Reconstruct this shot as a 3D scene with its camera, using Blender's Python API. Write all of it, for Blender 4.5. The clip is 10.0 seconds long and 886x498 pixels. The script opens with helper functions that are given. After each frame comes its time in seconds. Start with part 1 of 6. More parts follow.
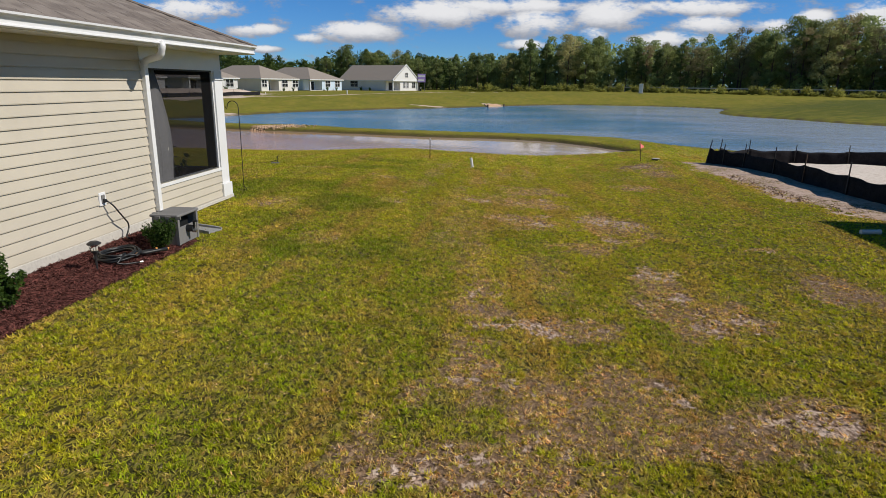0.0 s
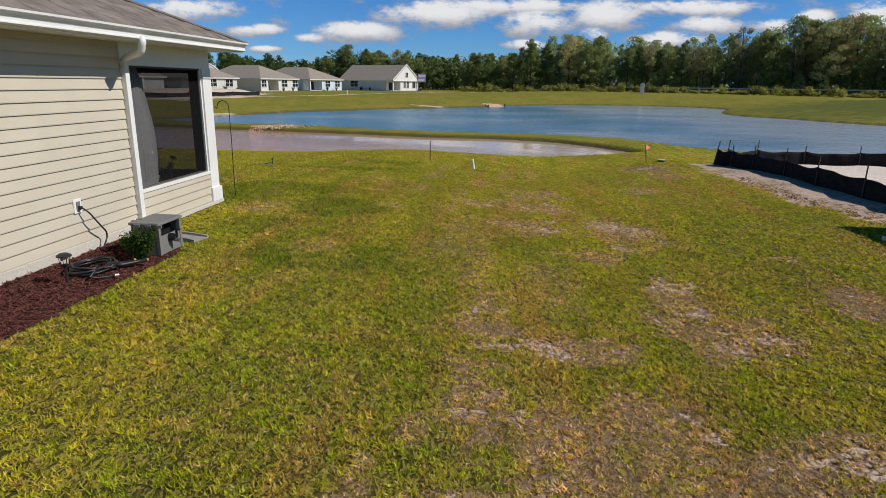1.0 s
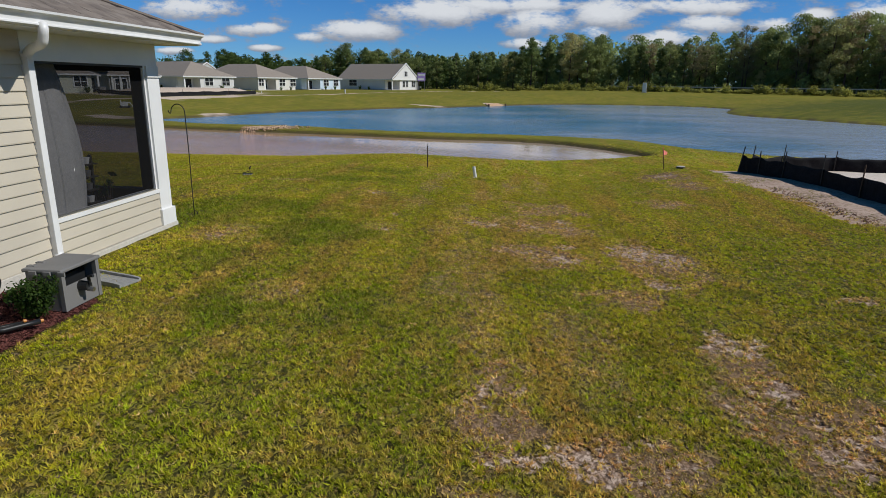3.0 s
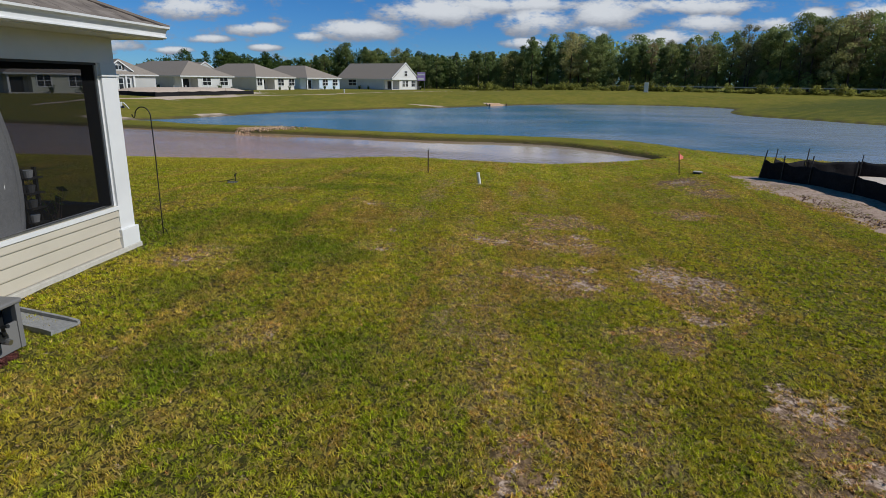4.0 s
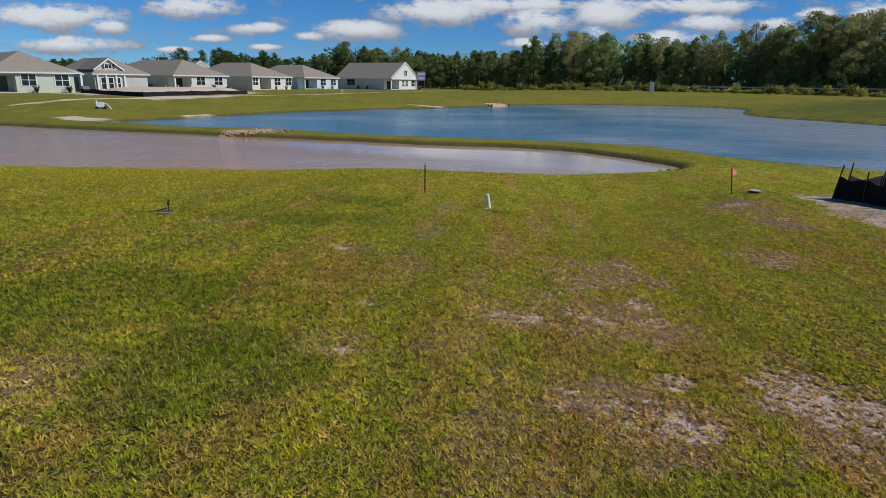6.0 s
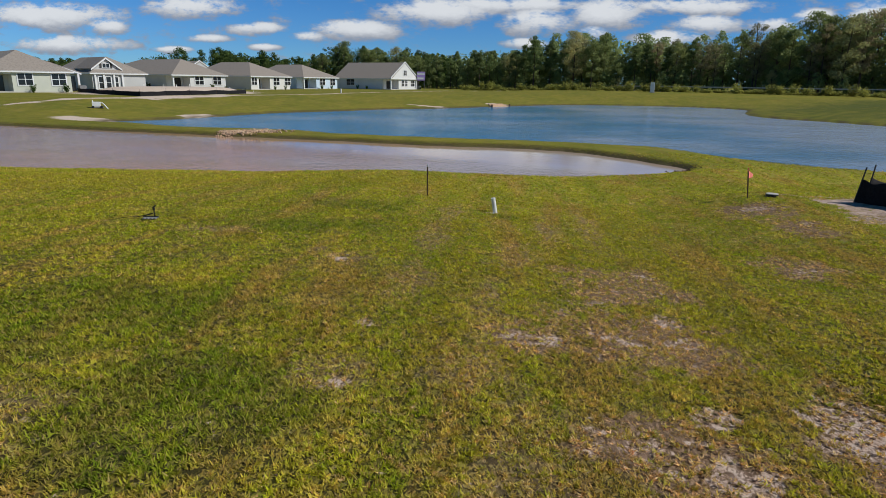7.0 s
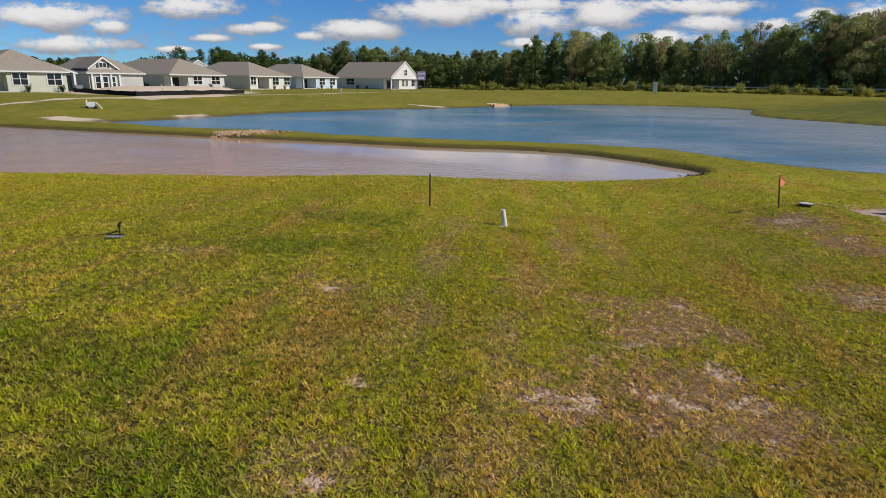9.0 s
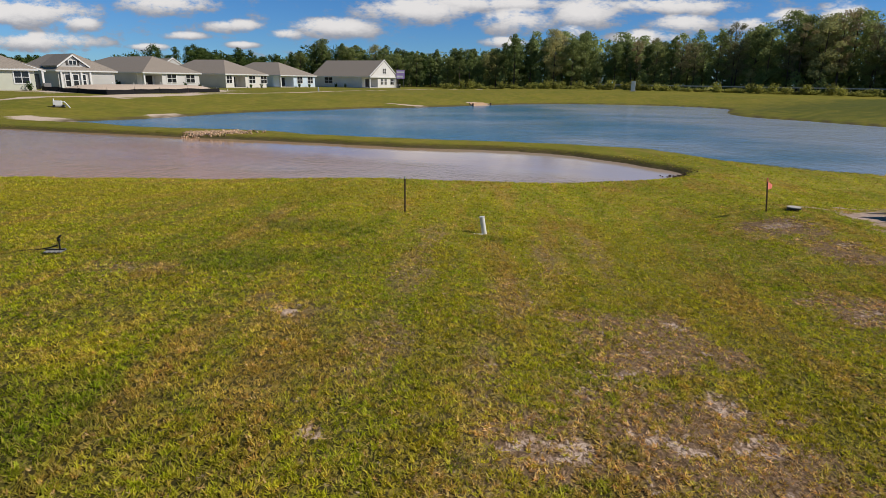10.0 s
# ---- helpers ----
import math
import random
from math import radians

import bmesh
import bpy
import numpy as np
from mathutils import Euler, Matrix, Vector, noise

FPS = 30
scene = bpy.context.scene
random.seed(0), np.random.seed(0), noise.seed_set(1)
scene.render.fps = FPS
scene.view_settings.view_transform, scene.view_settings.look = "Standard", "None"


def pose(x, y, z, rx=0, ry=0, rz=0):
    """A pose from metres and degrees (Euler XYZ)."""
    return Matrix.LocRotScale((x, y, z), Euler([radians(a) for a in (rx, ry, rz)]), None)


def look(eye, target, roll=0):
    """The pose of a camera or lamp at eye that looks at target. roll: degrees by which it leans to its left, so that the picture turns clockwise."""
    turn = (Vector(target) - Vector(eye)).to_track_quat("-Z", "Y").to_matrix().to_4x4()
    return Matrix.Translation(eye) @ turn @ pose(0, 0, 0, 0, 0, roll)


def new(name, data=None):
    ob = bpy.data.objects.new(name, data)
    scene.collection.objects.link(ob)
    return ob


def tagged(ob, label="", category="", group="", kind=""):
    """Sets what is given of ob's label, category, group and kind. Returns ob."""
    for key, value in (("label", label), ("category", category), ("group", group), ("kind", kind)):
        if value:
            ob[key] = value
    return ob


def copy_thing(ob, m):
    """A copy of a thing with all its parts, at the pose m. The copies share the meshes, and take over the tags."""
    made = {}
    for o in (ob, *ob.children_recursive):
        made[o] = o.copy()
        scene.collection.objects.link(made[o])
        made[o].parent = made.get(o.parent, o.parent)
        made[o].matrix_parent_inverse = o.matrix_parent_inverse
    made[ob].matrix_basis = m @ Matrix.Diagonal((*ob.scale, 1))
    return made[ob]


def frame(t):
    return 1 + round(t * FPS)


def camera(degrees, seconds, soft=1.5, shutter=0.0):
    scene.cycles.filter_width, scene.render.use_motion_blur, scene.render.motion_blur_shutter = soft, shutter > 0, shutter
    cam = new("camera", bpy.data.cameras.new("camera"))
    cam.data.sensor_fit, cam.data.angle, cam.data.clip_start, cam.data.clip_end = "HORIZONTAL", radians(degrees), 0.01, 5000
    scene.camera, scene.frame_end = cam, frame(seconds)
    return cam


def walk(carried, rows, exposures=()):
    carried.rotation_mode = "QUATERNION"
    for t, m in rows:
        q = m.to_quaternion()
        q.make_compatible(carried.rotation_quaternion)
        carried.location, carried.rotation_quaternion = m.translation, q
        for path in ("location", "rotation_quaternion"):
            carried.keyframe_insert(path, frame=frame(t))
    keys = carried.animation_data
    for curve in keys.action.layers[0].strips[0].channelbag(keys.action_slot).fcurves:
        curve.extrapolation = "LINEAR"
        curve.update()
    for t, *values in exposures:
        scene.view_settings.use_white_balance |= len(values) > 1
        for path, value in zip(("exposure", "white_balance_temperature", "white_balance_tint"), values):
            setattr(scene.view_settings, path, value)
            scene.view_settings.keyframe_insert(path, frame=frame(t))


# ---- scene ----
cam = camera(71.8, 10.0, 0.5)
PATH = [
    (0, (2.116, -0.803, 2.077), (1.9, 1.115, 1.554), 0.7),
    (0.5, (2.096, -0.71, 2.025), (1.878, 1.209, 1.507), 0.7),
    (1, (2.044, -0.242, 2.057), (1.827, 1.676, 1.534), 0.7),
    (1.5, (2.023, 0.214, 2.044), (1.808, 2.133, 1.525), 0.7),
    (2, (1.97, 0.658, 2.06), (1.755, 2.577, 1.537), 0.6),
    (2.5, (1.931, 1.106, 2.072), (1.714, 3.023, 1.547), 0.7),
    (4, (1.676, 2.81, 2.073), (1.46, 4.727, 1.546), 0.7),
    (4.5, (1.577, 3.571, 2.066), (1.36, 5.488, 1.538), 0.7),
    (5, (1.492, 4.519, 2.059), (1.274, 6.435, 1.529), 0.7),
    (5.5, (1.395, 5.482, 2.058), (1.177, 7.399, 1.529), 0.7),
    (7, (1.124, 6.857, 1.994), (0.909, 8.774, 1.467), 0.8),
    (7.5, (1.093, 6.98, 1.984), (0.876, 8.897, 1.454), 0.7),
    (8, (1.014, 7.427, 2.005), (0.797, 9.343, 1.475), 0.8),
    (8.5, (0.963, 7.893, 2.009), (0.746, 9.81, 1.479), 0.8),
    (9, (0.91, 8.056, 1.987), (0.694, 9.973, 1.459), 0.8),
    (9.5, (0.904, 8.287, 1.988), (0.688, 10.203, 1.458), 0.8),
    (9.8, (0.912, 8.555, 1.992), (0.696, 10.471, 1.462), 0.8),
    (10, (0.918, 8.731, 1.996), (0.765, 10.653, 1.465), 0.9),
]
walk(cam, [(t, look(eye, target, roll)) for t, eye, target, roll in PATH],
     exposures=[(0.0, -0.24, 6500, 11), (1.5, -0.28, 6450, 11), (2.5, -0.38, 6300, 10), (4.0, -0.54, 6100, 9), (5.5, -0.52, 6100, 9), (7.0, -0.42, 6200, 9), (8.5, -0.28, 6500, 10), (9.3, -0.28, 6750, 12), (10.0, -0.34, 6750, 12)])


# ---- world, sun ----
SUN_DIR = Vector((0.745, -0.06, 0.63)).normalized()  # towards the sun
CLOUDS = [
    (-0.779, 0.095, 0.137, 0.019), (-0.675, 0.080, 0.035, 0.011), (-0.750, 0.051, 0.102, 0.012), (-0.525, 0.108, 0.082, 0.015),
    (-0.418, 0.078, 0.045, 0.009), (-0.406, 0.050, 0.027, 0.005), (-0.501, 0.062, 0.034, 0.006), (-0.561, 0.045, 0.034, 0.005),
    (-0.334, 0.066, 0.026, 0.008), (-0.260, 0.077, 0.068, 0.013), (-0.130, 0.102, 0.092, 0.018), (-0.017, 0.112, 0.128, 0.011),
    (0.026, 0.088, 0.053, 0.018), (0.131, 0.100, 0.056, 0.020), (0.112, 0.072, 0.020, 0.010), (0.011, 0.058, 0.034, 0.007),
    (0.256, 0.110, 0.104, 0.011), (0.275, 0.086, 0.048, 0.012), (0.228, 0.066, 0.049, 0.011), (0.370, 0.087, 0.033, 0.009),
    (0.423, 0.096, 0.032, 0.011), (0.503, 0.100, 0.032, 0.021),
]


class Nodes:
    """Short hand for building a node tree."""

    def __init__(self, tree):
        self.tree = tree
        tree.nodes.clear()

    def add(self, kind, **inputs):
        n = self.tree.nodes.new(kind)
        for key, value in inputs.items():
            self.put(n, key.replace("_", " "), value)
        return n

    def put(self, n, key, value):
        socket = n.inputs[int(key[1:])] if key[0] == "i" and key[1:].isdigit() else n.inputs[key]
        if isinstance(value, bpy.types.NodeSocket):
            self.tree.links.new(value, socket)
        else:
            socket.default_value = value

    def math(self, op, a, b=0.0, c=0.0, clamp=False):
        n = self.tree.nodes.new("ShaderNodeMath")
        n.operation, n.use_clamp = op, clamp
        for i, v in enumerate((a, b, c)):
            self.put(n, "i%d" % i, v)
        return n.outputs[0]

    def vmath(self, op, a, b):
        n = self.tree.nodes.new("ShaderNodeVectorMath")
        n.operation = op
        self.put(n, "i0", a)
        self.put(n, "i1", b)
        return n.outputs[0]

    def noise(self, vector, scale, detail=4.0, rough=0.55, distort=0.0):
        n = self.add("ShaderNodeTexNoise", Vector=vector, Scale=scale, Detail=detail, Roughness=rough, Distortion=distort)
        return n.outputs["Fac"]

    def ramp(self, fac, lo, hi, a=0.0, b=1.0):
        n = self.tree.nodes.new("ShaderNodeMapRange")
        n.interpolation_type = "SMOOTHSTEP"
        for i, v in enumerate((fac, lo, hi, a, b)):
            self.put(n, "i%d" % i, v)
        return n.outputs[0]

    def mix(self, fac, a, b):
        n = self.tree.nodes.new("ShaderNodeMix")
        n.data_type = "RGBA"
        self.put(n, "i0", fac)
        self.put(n, "i6", (*a, 1) if isinstance(a, tuple) and len(a) == 3 else a)
        self.put(n, "i7", (*b, 1) if isinstance(b, tuple) and len(b) == 3 else b)
        return n.outputs[2]

    def attr(self, name):
        n = self.tree.nodes.new("ShaderNodeAttribute")
        n.attribute_name = name
        return n.outputs["Fac"]


def build_world():
    world = bpy.data.worlds.new("sky")
    scene.world = world
    world.use_nodes = True
    g = Nodes(world.node_tree)
    sky = g.add("ShaderNodeTexSky")
    sky.sky_type, sky.sun_disc = "NISHITA", False
    sky.sun_elevation = math.asin(SUN_DIR.z)
    sky.sun_rotation = math.atan2(SUN_DIR.x, SUN_DIR.y)
    sky.air_density, sky.dust_density, sky.ozone_density = 0.75, 0.0, 4.0
    way = g.add("ShaderNodeTexCoord").outputs["Generated"]
    xyz = g.add("ShaderNodeSeparateXYZ", Vector=way)
    ahead = g.math("MAXIMUM", g.math("ABSOLUTE", xyz.outputs[1]), 0.02)
    u, v = g.math("DIVIDE", xyz.outputs[0], ahead), g.math("DIVIDE", xyz.outputs[2], ahead)
    flat = g.add("ShaderNodeCombineXYZ", X=u, Y=g.math("MULTIPLY", v, 2.2), Z=0.0).outputs[0]
    ripple = g.noise(flat, 11.0, 7.0, 0.66)
    fine = g.noise(flat, 42.0, 5.0, 0.6)
    total = None
    below = None
    for cu, cv, a, b in CLOUDS:
        du = g.math("DIVIDE", g.math("SUBTRACT", u, cu), a * 1.3)
        dv = g.math("DIVIDE", g.math("SUBTRACT", v, cv), b * 1.4)
        one = g.math("SUBTRACT", 1.0, g.math("ADD", g.math("MULTIPLY", du, du), g.math("MULTIPLY", dv, dv)))
        base = g.math("MULTIPLY", g.math("MAXIMUM", one, 0.0), g.math("MULTIPLY_ADD", dv, 0.5, 0.5, clamp=True))
        total = one if total is None else g.math("SMOOTH_MAX", total, one, 0.15)
        below = base if below is None else g.math("MAXIMUM", below, base)
    # the high sky overhead carries looser cumulus
    high = g.math("SUBTRACT", g.noise(way, 3.2, 6.0, 0.6), 0.62)
    high = g.math("MULTIPLY", high, g.ramp(v, 0.13, 0.4, 0.0, 5.0))
    total = g.math("MAXIMUM", g.math("MAXIMUM", total, -1.0), g.math("SUBTRACT", high, 0.15))
    total = g.math("ADD", total, g.math("MULTIPLY", g.math("SUBTRACT", ripple, 0.53), 4.0))
    total = g.math("ADD", total, g.math("MULTIPLY", g.math("SUBTRACT", fine, 0.5), 1.8))
    cover = g.ramp(total, -0.25, 0.75, 0.0, 0.96)
    light = g.ramp(g.math("ADD", below, g.math("MULTIPLY", g.math("SUBTRACT", ripple, 0.5), 0.9)), 0.0, 0.6)
    cloud = g.mix(light, CLOUD_LOW, CLOUD_TOP)
    tint = g.mix(1.0, sky.outputs[0], sky.outputs[0])
    hue = g.add("ShaderNodeHueSaturation", Hue=0.5, Saturation=SKY_SATURATION, Value=SKY_VALUE, Fac=1.0, Color=tint)
    clear = g.mix(g.ramp(v, 0.0, 0.16), SKY_LOW, SKY_HIGH)
    clear = g.mix(g.ramp(v, 0.25, 0.9), clear, SKY_ZENITH)
    clear = g.vmath("MULTIPLY", hue.outputs[0], clear)
    both = g.mix(cover, clear, cloud)
    back = g.add("ShaderNodeBackground", Color=both, Strength=SKY_STRENGTH)
    out = g.add("ShaderNodeOutputWorld")
    g.put(out, "Surface", back.outputs[0])


SKY_STRENGTH, SKY_SATURATION, SKY_VALUE = 0.082, 1.30, 0.95
SKY_ZENITH = (1.15, 1.02, 0.84)
SKY_LOW, SKY_HIGH = (0.59, 0.98, 1.42), (0.98, 1.22, 1.50)
CLOUD_LOW, CLOUD_TOP = (4.2, 4.5, 5.3), (11.8, 11.8, 11.8)
build_world()
sun = new("sun", bpy.data.lights.new("sun", "SUN"))
sun.data.energy, sun.data.angle, sun.data.color = 5.0, radians(0.6), (1.0, 0.95, 0.87)
sun.matrix_world = look((0, 0, 60), Vector((0, 0, 60)) - SUN_DIR)


# ---- materials ----
def material(name):
    m = bpy.data.materials.new(name)
    m.use_nodes = True
    return m, Nodes(m.node_tree)


def finish(g, colour, rough=0.6, metal=0.0, bump=None, bump_strength=0.3, bump_distance=0.01, **more):
    b = g.add("ShaderNodeBsdfPrincipled")
    g.put(b, "Base Color", (*colour, 1) if isinstance(colour, tuple) and len(colour) == 3 else colour)
    g.put(b, "Roughness", rough)
    g.put(b, "Metallic", metal)
    for key, value in more.items():
        g.put(b, key.replace("_", " "), value)
    if bump is not None:
        n = g.add("ShaderNodeBump", Strength=bump_strength, Distance=bump_distance, Height=bump)
        g.put(b, "Normal", n.outputs[0])
    out = g.add("ShaderNodeOutputMaterial")
    g.put(out, "Surface", b.outputs[0])
    return b


def place(g):
    return g.add("ShaderNodeNewGeometry").outputs["Position"]


def painted(name, colour, rough=0.5, dirt=0.12, scale=3.0, grain=60.0, bump=0.08, metal=0.0):
    """Paint, plastic or vinyl with faint blotches, fine grain and a small difference from piece to piece."""
    m, g = material(name)
    p = place(g)
    wide, fine = g.noise(p, scale, 5.0), g.noise(p, grain, 3.0)
    own = g.add("ShaderNodeObjectInfo").outputs["Random"]
    dark = tuple(c * (1 - 2.2 * dirt) for c in colour)
    c = g.mix(g.ramp(wide, 0.3, 0.75), colour, dark)
    c = g.mix(g.math("MULTIPLY", fine, dirt), c, tuple(min(1, k * 1.12) for k in colour))
    c = g.mix(g.math("MULTIPLY", own, dirt), c, dark)
    finish(g, c, g.math("MULTIPLY_ADD", wide, 0.2, rough - 0.1), metal, fine, bump, 0.004)
    return m


def mixed(name, colours, scale, rough=0.85, bump=0.5, distance=0.01, island=0.0):
    """A rough surface that wanders between three colours."""
    m, g = material(name)
    p = place(g)
    a, b = g.noise(p, scale, 6.0, 0.65), g.noise(p, scale * 4.7, 5.0, 0.6)
    c = g.mix(g.ramp(a, 0.35, 0.65), colours[0], colours[1])
    c = g.mix(g.ramp(b, 0.45, 0.7), c, colours[2])
    if island:
        r = g.add("ShaderNodeNewGeometry").outputs["Random Per Island"]
        hue = g.add("ShaderNodeHueSaturation", Hue=0.5, Saturation=1.0, Value=g.math("MULTIPLY_ADD", r, island, 1 - island / 2), Fac=1.0, Color=c)
        c = hue.outputs[0]
    finish(g, c, rough, 0.0, b, bump, distance, Specular_IOR_Level=0.2)
    return m


def grass_colour(g, p):
    """The lawn's colour by place: dull green, yellow green, straw, lush green."""
    stripe = g.vmath("MULTIPLY", p, (1.0, 0.16, 1.0))
    n1, n2, n3 = g.noise(stripe, 1.1, 5.0, 0.6), g.noise(p, 0.55, 4.0), g.noise(p, 7.0, 4.0)
    n4, n5, n6 = g.noise(p, 2.1, 5.0, 0.6), g.noise(g.vmath("ADD", p, (31.0, 7.0, 0.0)), 4.3, 5.0, 0.6), g.noise(g.vmath("ADD", stripe, (5.0, 71.0, 0.0)), 1.5, 5.0, 0.65)
    tuft, knot = g.noise(p, 12.0, 3.0, 0.6), g.noise(g.vmath("ADD", p, (17.0, 3.0, 0.0)), 15.0, 3.0, 0.6)
    c = g.mix(g.ramp(n1, 0.42, 0.58), GRASS_GREEN, GRASS_YELLOW)
    c = g.mix(g.math("MULTIPLY", g.ramp(n2, 0.5, 0.66), 0.5), c, GRASS_OLIVE)
    c = g.mix(g.math("MULTIPLY", g.ramp(n5, 0.50, 0.64), 0.75), c, GRASS_FRESH)
    c = g.mix(g.math("MULTIPLY", g.ramp(n6, 0.50, 0.64), 0.5), c, GRASS_BROWN)
    c = g.mix(g.math("MULTIPLY", g.ramp(n4, 0.52, 0.66), 0.5), c, GRASS_STRAW)
    c = g.mix(g.math("MULTIPLY", g.ramp(tuft, 0.52, 0.64), 0.4), c, GRASS_BROWN)
    c = g.mix(g.math("MULTIPLY", g.ramp(knot, 0.53, 0.65), 0.6), c, GRASS_BRIGHT)
    c = g.mix(g.math("MULTIPLY", g.ramp(n3, 0.45, 0.72), 0.25), c, GRASS_STRAW)
    c = g.mix(g.math("MULTIPLY", g.attr("gold"), g.ramp(n3, 0.3, 0.7, 0.7, 0.3)), c, GRASS_GOLD)
    c = g.mix(g.math("MULTIPLY", g.attr("lush_shaded"), g.ramp(n3, 0.2, 0.7, 0.75, 0.4)), c, GRASS_LUSH)
    c = g.mix(g.math("MULTIPLY", g.attr("dry"), g.ramp(g.noise(p, 16.0, 4.0), 0.35, 0.62, 0.45, 0.97)), c, g.mix(g.ramp(g.noise(p, 30.0, 3.0), 0.42, 0.6), GRASS_BROWN, GRASS_DEAD))
    return c


GRASS_GREEN, GRASS_YELLOW, GRASS_OLIVE, GRASS_BRIGHT = (0.260, 0.305, 0.010), (0.405, 0.392, 0.016), (0.300, 0.240, 0.018), (0.450, 0.445, 0.022)
GRASS_DEAD = (0.70, 0.505, 0.285)
GRASS_GOLD = (0.40, 0.345, 0.022)
GRASS_STRAW, GRASS_LUSH, GRASS_BROWN, GRASS_FRESH = (0.600, 0.430, 0.100), (0.110, 0.175, 0.012), (0.510, 0.268, 0.090), (0.270, 0.350, 0.011)


def ground_material():
    m, g = material("ground_turf")
    p = place(g)
    lawn = grass_colour(g, p)
    fine, mid, lump = g.noise(p, 55.0, 4.0, 0.7), g.noise(p, 11.0, 5.0), g.noise(p, 1.6, 5.0)
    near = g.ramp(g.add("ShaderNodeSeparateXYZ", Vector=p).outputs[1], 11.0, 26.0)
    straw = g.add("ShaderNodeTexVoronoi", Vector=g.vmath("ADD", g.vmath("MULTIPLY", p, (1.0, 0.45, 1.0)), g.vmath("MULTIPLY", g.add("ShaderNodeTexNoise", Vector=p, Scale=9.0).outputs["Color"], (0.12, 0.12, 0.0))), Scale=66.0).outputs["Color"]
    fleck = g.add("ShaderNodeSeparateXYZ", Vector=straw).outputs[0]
    # thatch flecks; their darkest tones also paint the shade in gaps between blades
    shaded_mat = g.mix(g.ramp(fleck, 0.30, 0.85), (0.030, 0.026, 0.010), g.mix(0.55, lawn, (0.20, 0.14, 0.05)))
    shaded_mat = g.mix(g.ramp(fine, 0.50, 0.68, 0.0, 0.6), shaded_mat, (0.020, 0.017, 0.006))
    thatch = g.mix(g.math("MULTIPLY_ADD", near, 0.6, 0.06), shaded_mat, lawn)
    litter = g.mix(g.math("MULTIPLY_ADD", fleck, 0.6, g.math("MULTIPLY", fine, 0.5)), (0.045, 0.026, 0.014), (0.38, 0.245, 0.160))
    litter = g.mix(g.math("MULTIPLY", g.ramp(g.noise(p, 26.0, 4.0, 0.7), 0.48, 0.6), 0.7), litter, (0.085, 0.050, 0.022))
    thatch = g.mix(g.math("MULTIPLY", g.attr("dry"), 0.85), thatch, litter)
    meadow = g.mix(g.ramp(g.noise(p, 0.09, 4.0), 0.35, 0.65), (0.146, 0.160, 0.016), (0.215, 0.198, 0.022))
    meadow = g.mix(g.math("MULTIPLY", g.ramp(g.noise(g.vmath("MULTIPLY", p, (1.0, 0.35, 1.0)), 0.5, 5.0, 0.65), 0.4, 0.7), 0.6), meadow, (0.29, 0.234, 0.038))
    meadow = g.mix(g.math("MULTIPLY", g.ramp(g.noise(p, 1.4, 6.0, 0.75), 0.42, 0.66), 0.55), meadow, (0.085, 0.088, 0.014))
    meadow = g.mix(g.math("MULTIPLY", g.ramp(g.noise(g.vmath("ADD", p, (9.0, 4.0, 0.0)), 0.7, 6.0, 0.7), 0.5, 0.68), 0.5), meadow, (0.34, 0.245, 0.055))
    # darker green on the far spit: cloud shade put into the colour
    meadow = g.mix(g.math("MULTIPLY", g.attr("lush_shaded"), 0.9), meadow, (0.070, 0.090, 0.012))
    thatch = g.mix(g.ramp(g.add("ShaderNodeSeparateXYZ", Vector=p).outputs[1], 27.0, 48.0, 0.0, 0.85), thatch, meadow)
    soil = g.mix(g.ramp(mid, 0.35, 0.65), (0.47, 0.325, 0.245), (0.64, 0.505, 0.405))
    soil = g.mix(g.ramp(fleck, 0.55, 0.25, 0.0, 0.75), soil, (0.13, 0.075, 0.045))
    soil = g.mix(g.ramp(fine, 0.5, 0.72), soil, (0.20, 0.125, 0.08))
    sand = g.mix(g.ramp(lump, 0.35, 0.65), (0.62, 0.475, 0.385), (0.50, 0.365, 0.285))
    sand = g.mix(g.ramp(mid, 0.45, 0.7), sand, (0.37, 0.255, 0.19))
    sand = g.mix(g.math("MULTIPLY", g.ramp(fine, 0.5, 0.7), 0.6), sand, (0.20, 0.14, 0.10))
    sand = g.mix(g.math("MULTIPLY", g.ramp(g.add("ShaderNodeSeparateXYZ", Vector=p).outputs[1], 40.0, 55.0), g.ramp(mid, 0.3, 0.7, 1.0, 0.6)), sand, (0.70, 0.57, 0.45))
    sand = g.mix(g.ramp(g.attr("sand"), 1.2, 1.9), sand, g.mix(g.ramp(mid, 0.4, 0.7), (0.76, 0.67, 0.58), (0.62, 0.52, 0.43)))
    wet = g.mix(fine, (0.07, 0.055, 0.03), (0.13, 0.10, 0.05))
    edge = g.math("MULTIPLY_ADD", g.attr("bare"), 0.85, g.math("MULTIPLY", g.math("SUBTRACT", mid, 0.5), 2.8))
    edge = g.math("ADD", edge, g.math("MULTIPLY", g.math("SUBTRACT", fine, 0.5), 1.6))
    c = g.mix(g.ramp(edge, 0.4, 0.8), thatch, soil)
    edge = g.math("ADD", g.attr("sand"), g.math("MULTIPLY", g.math("SUBTRACT", mid, 0.5), 1.6))
    c = g.mix(g.ramp(edge, 0.4, 0.6), c, sand)
    c = g.mix(g.attr("wet"), c, wet)
    bump = g.math("ADD", g.math("MULTIPLY", fine, 0.5), mid)
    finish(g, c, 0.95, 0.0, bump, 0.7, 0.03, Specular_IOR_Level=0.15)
    return m


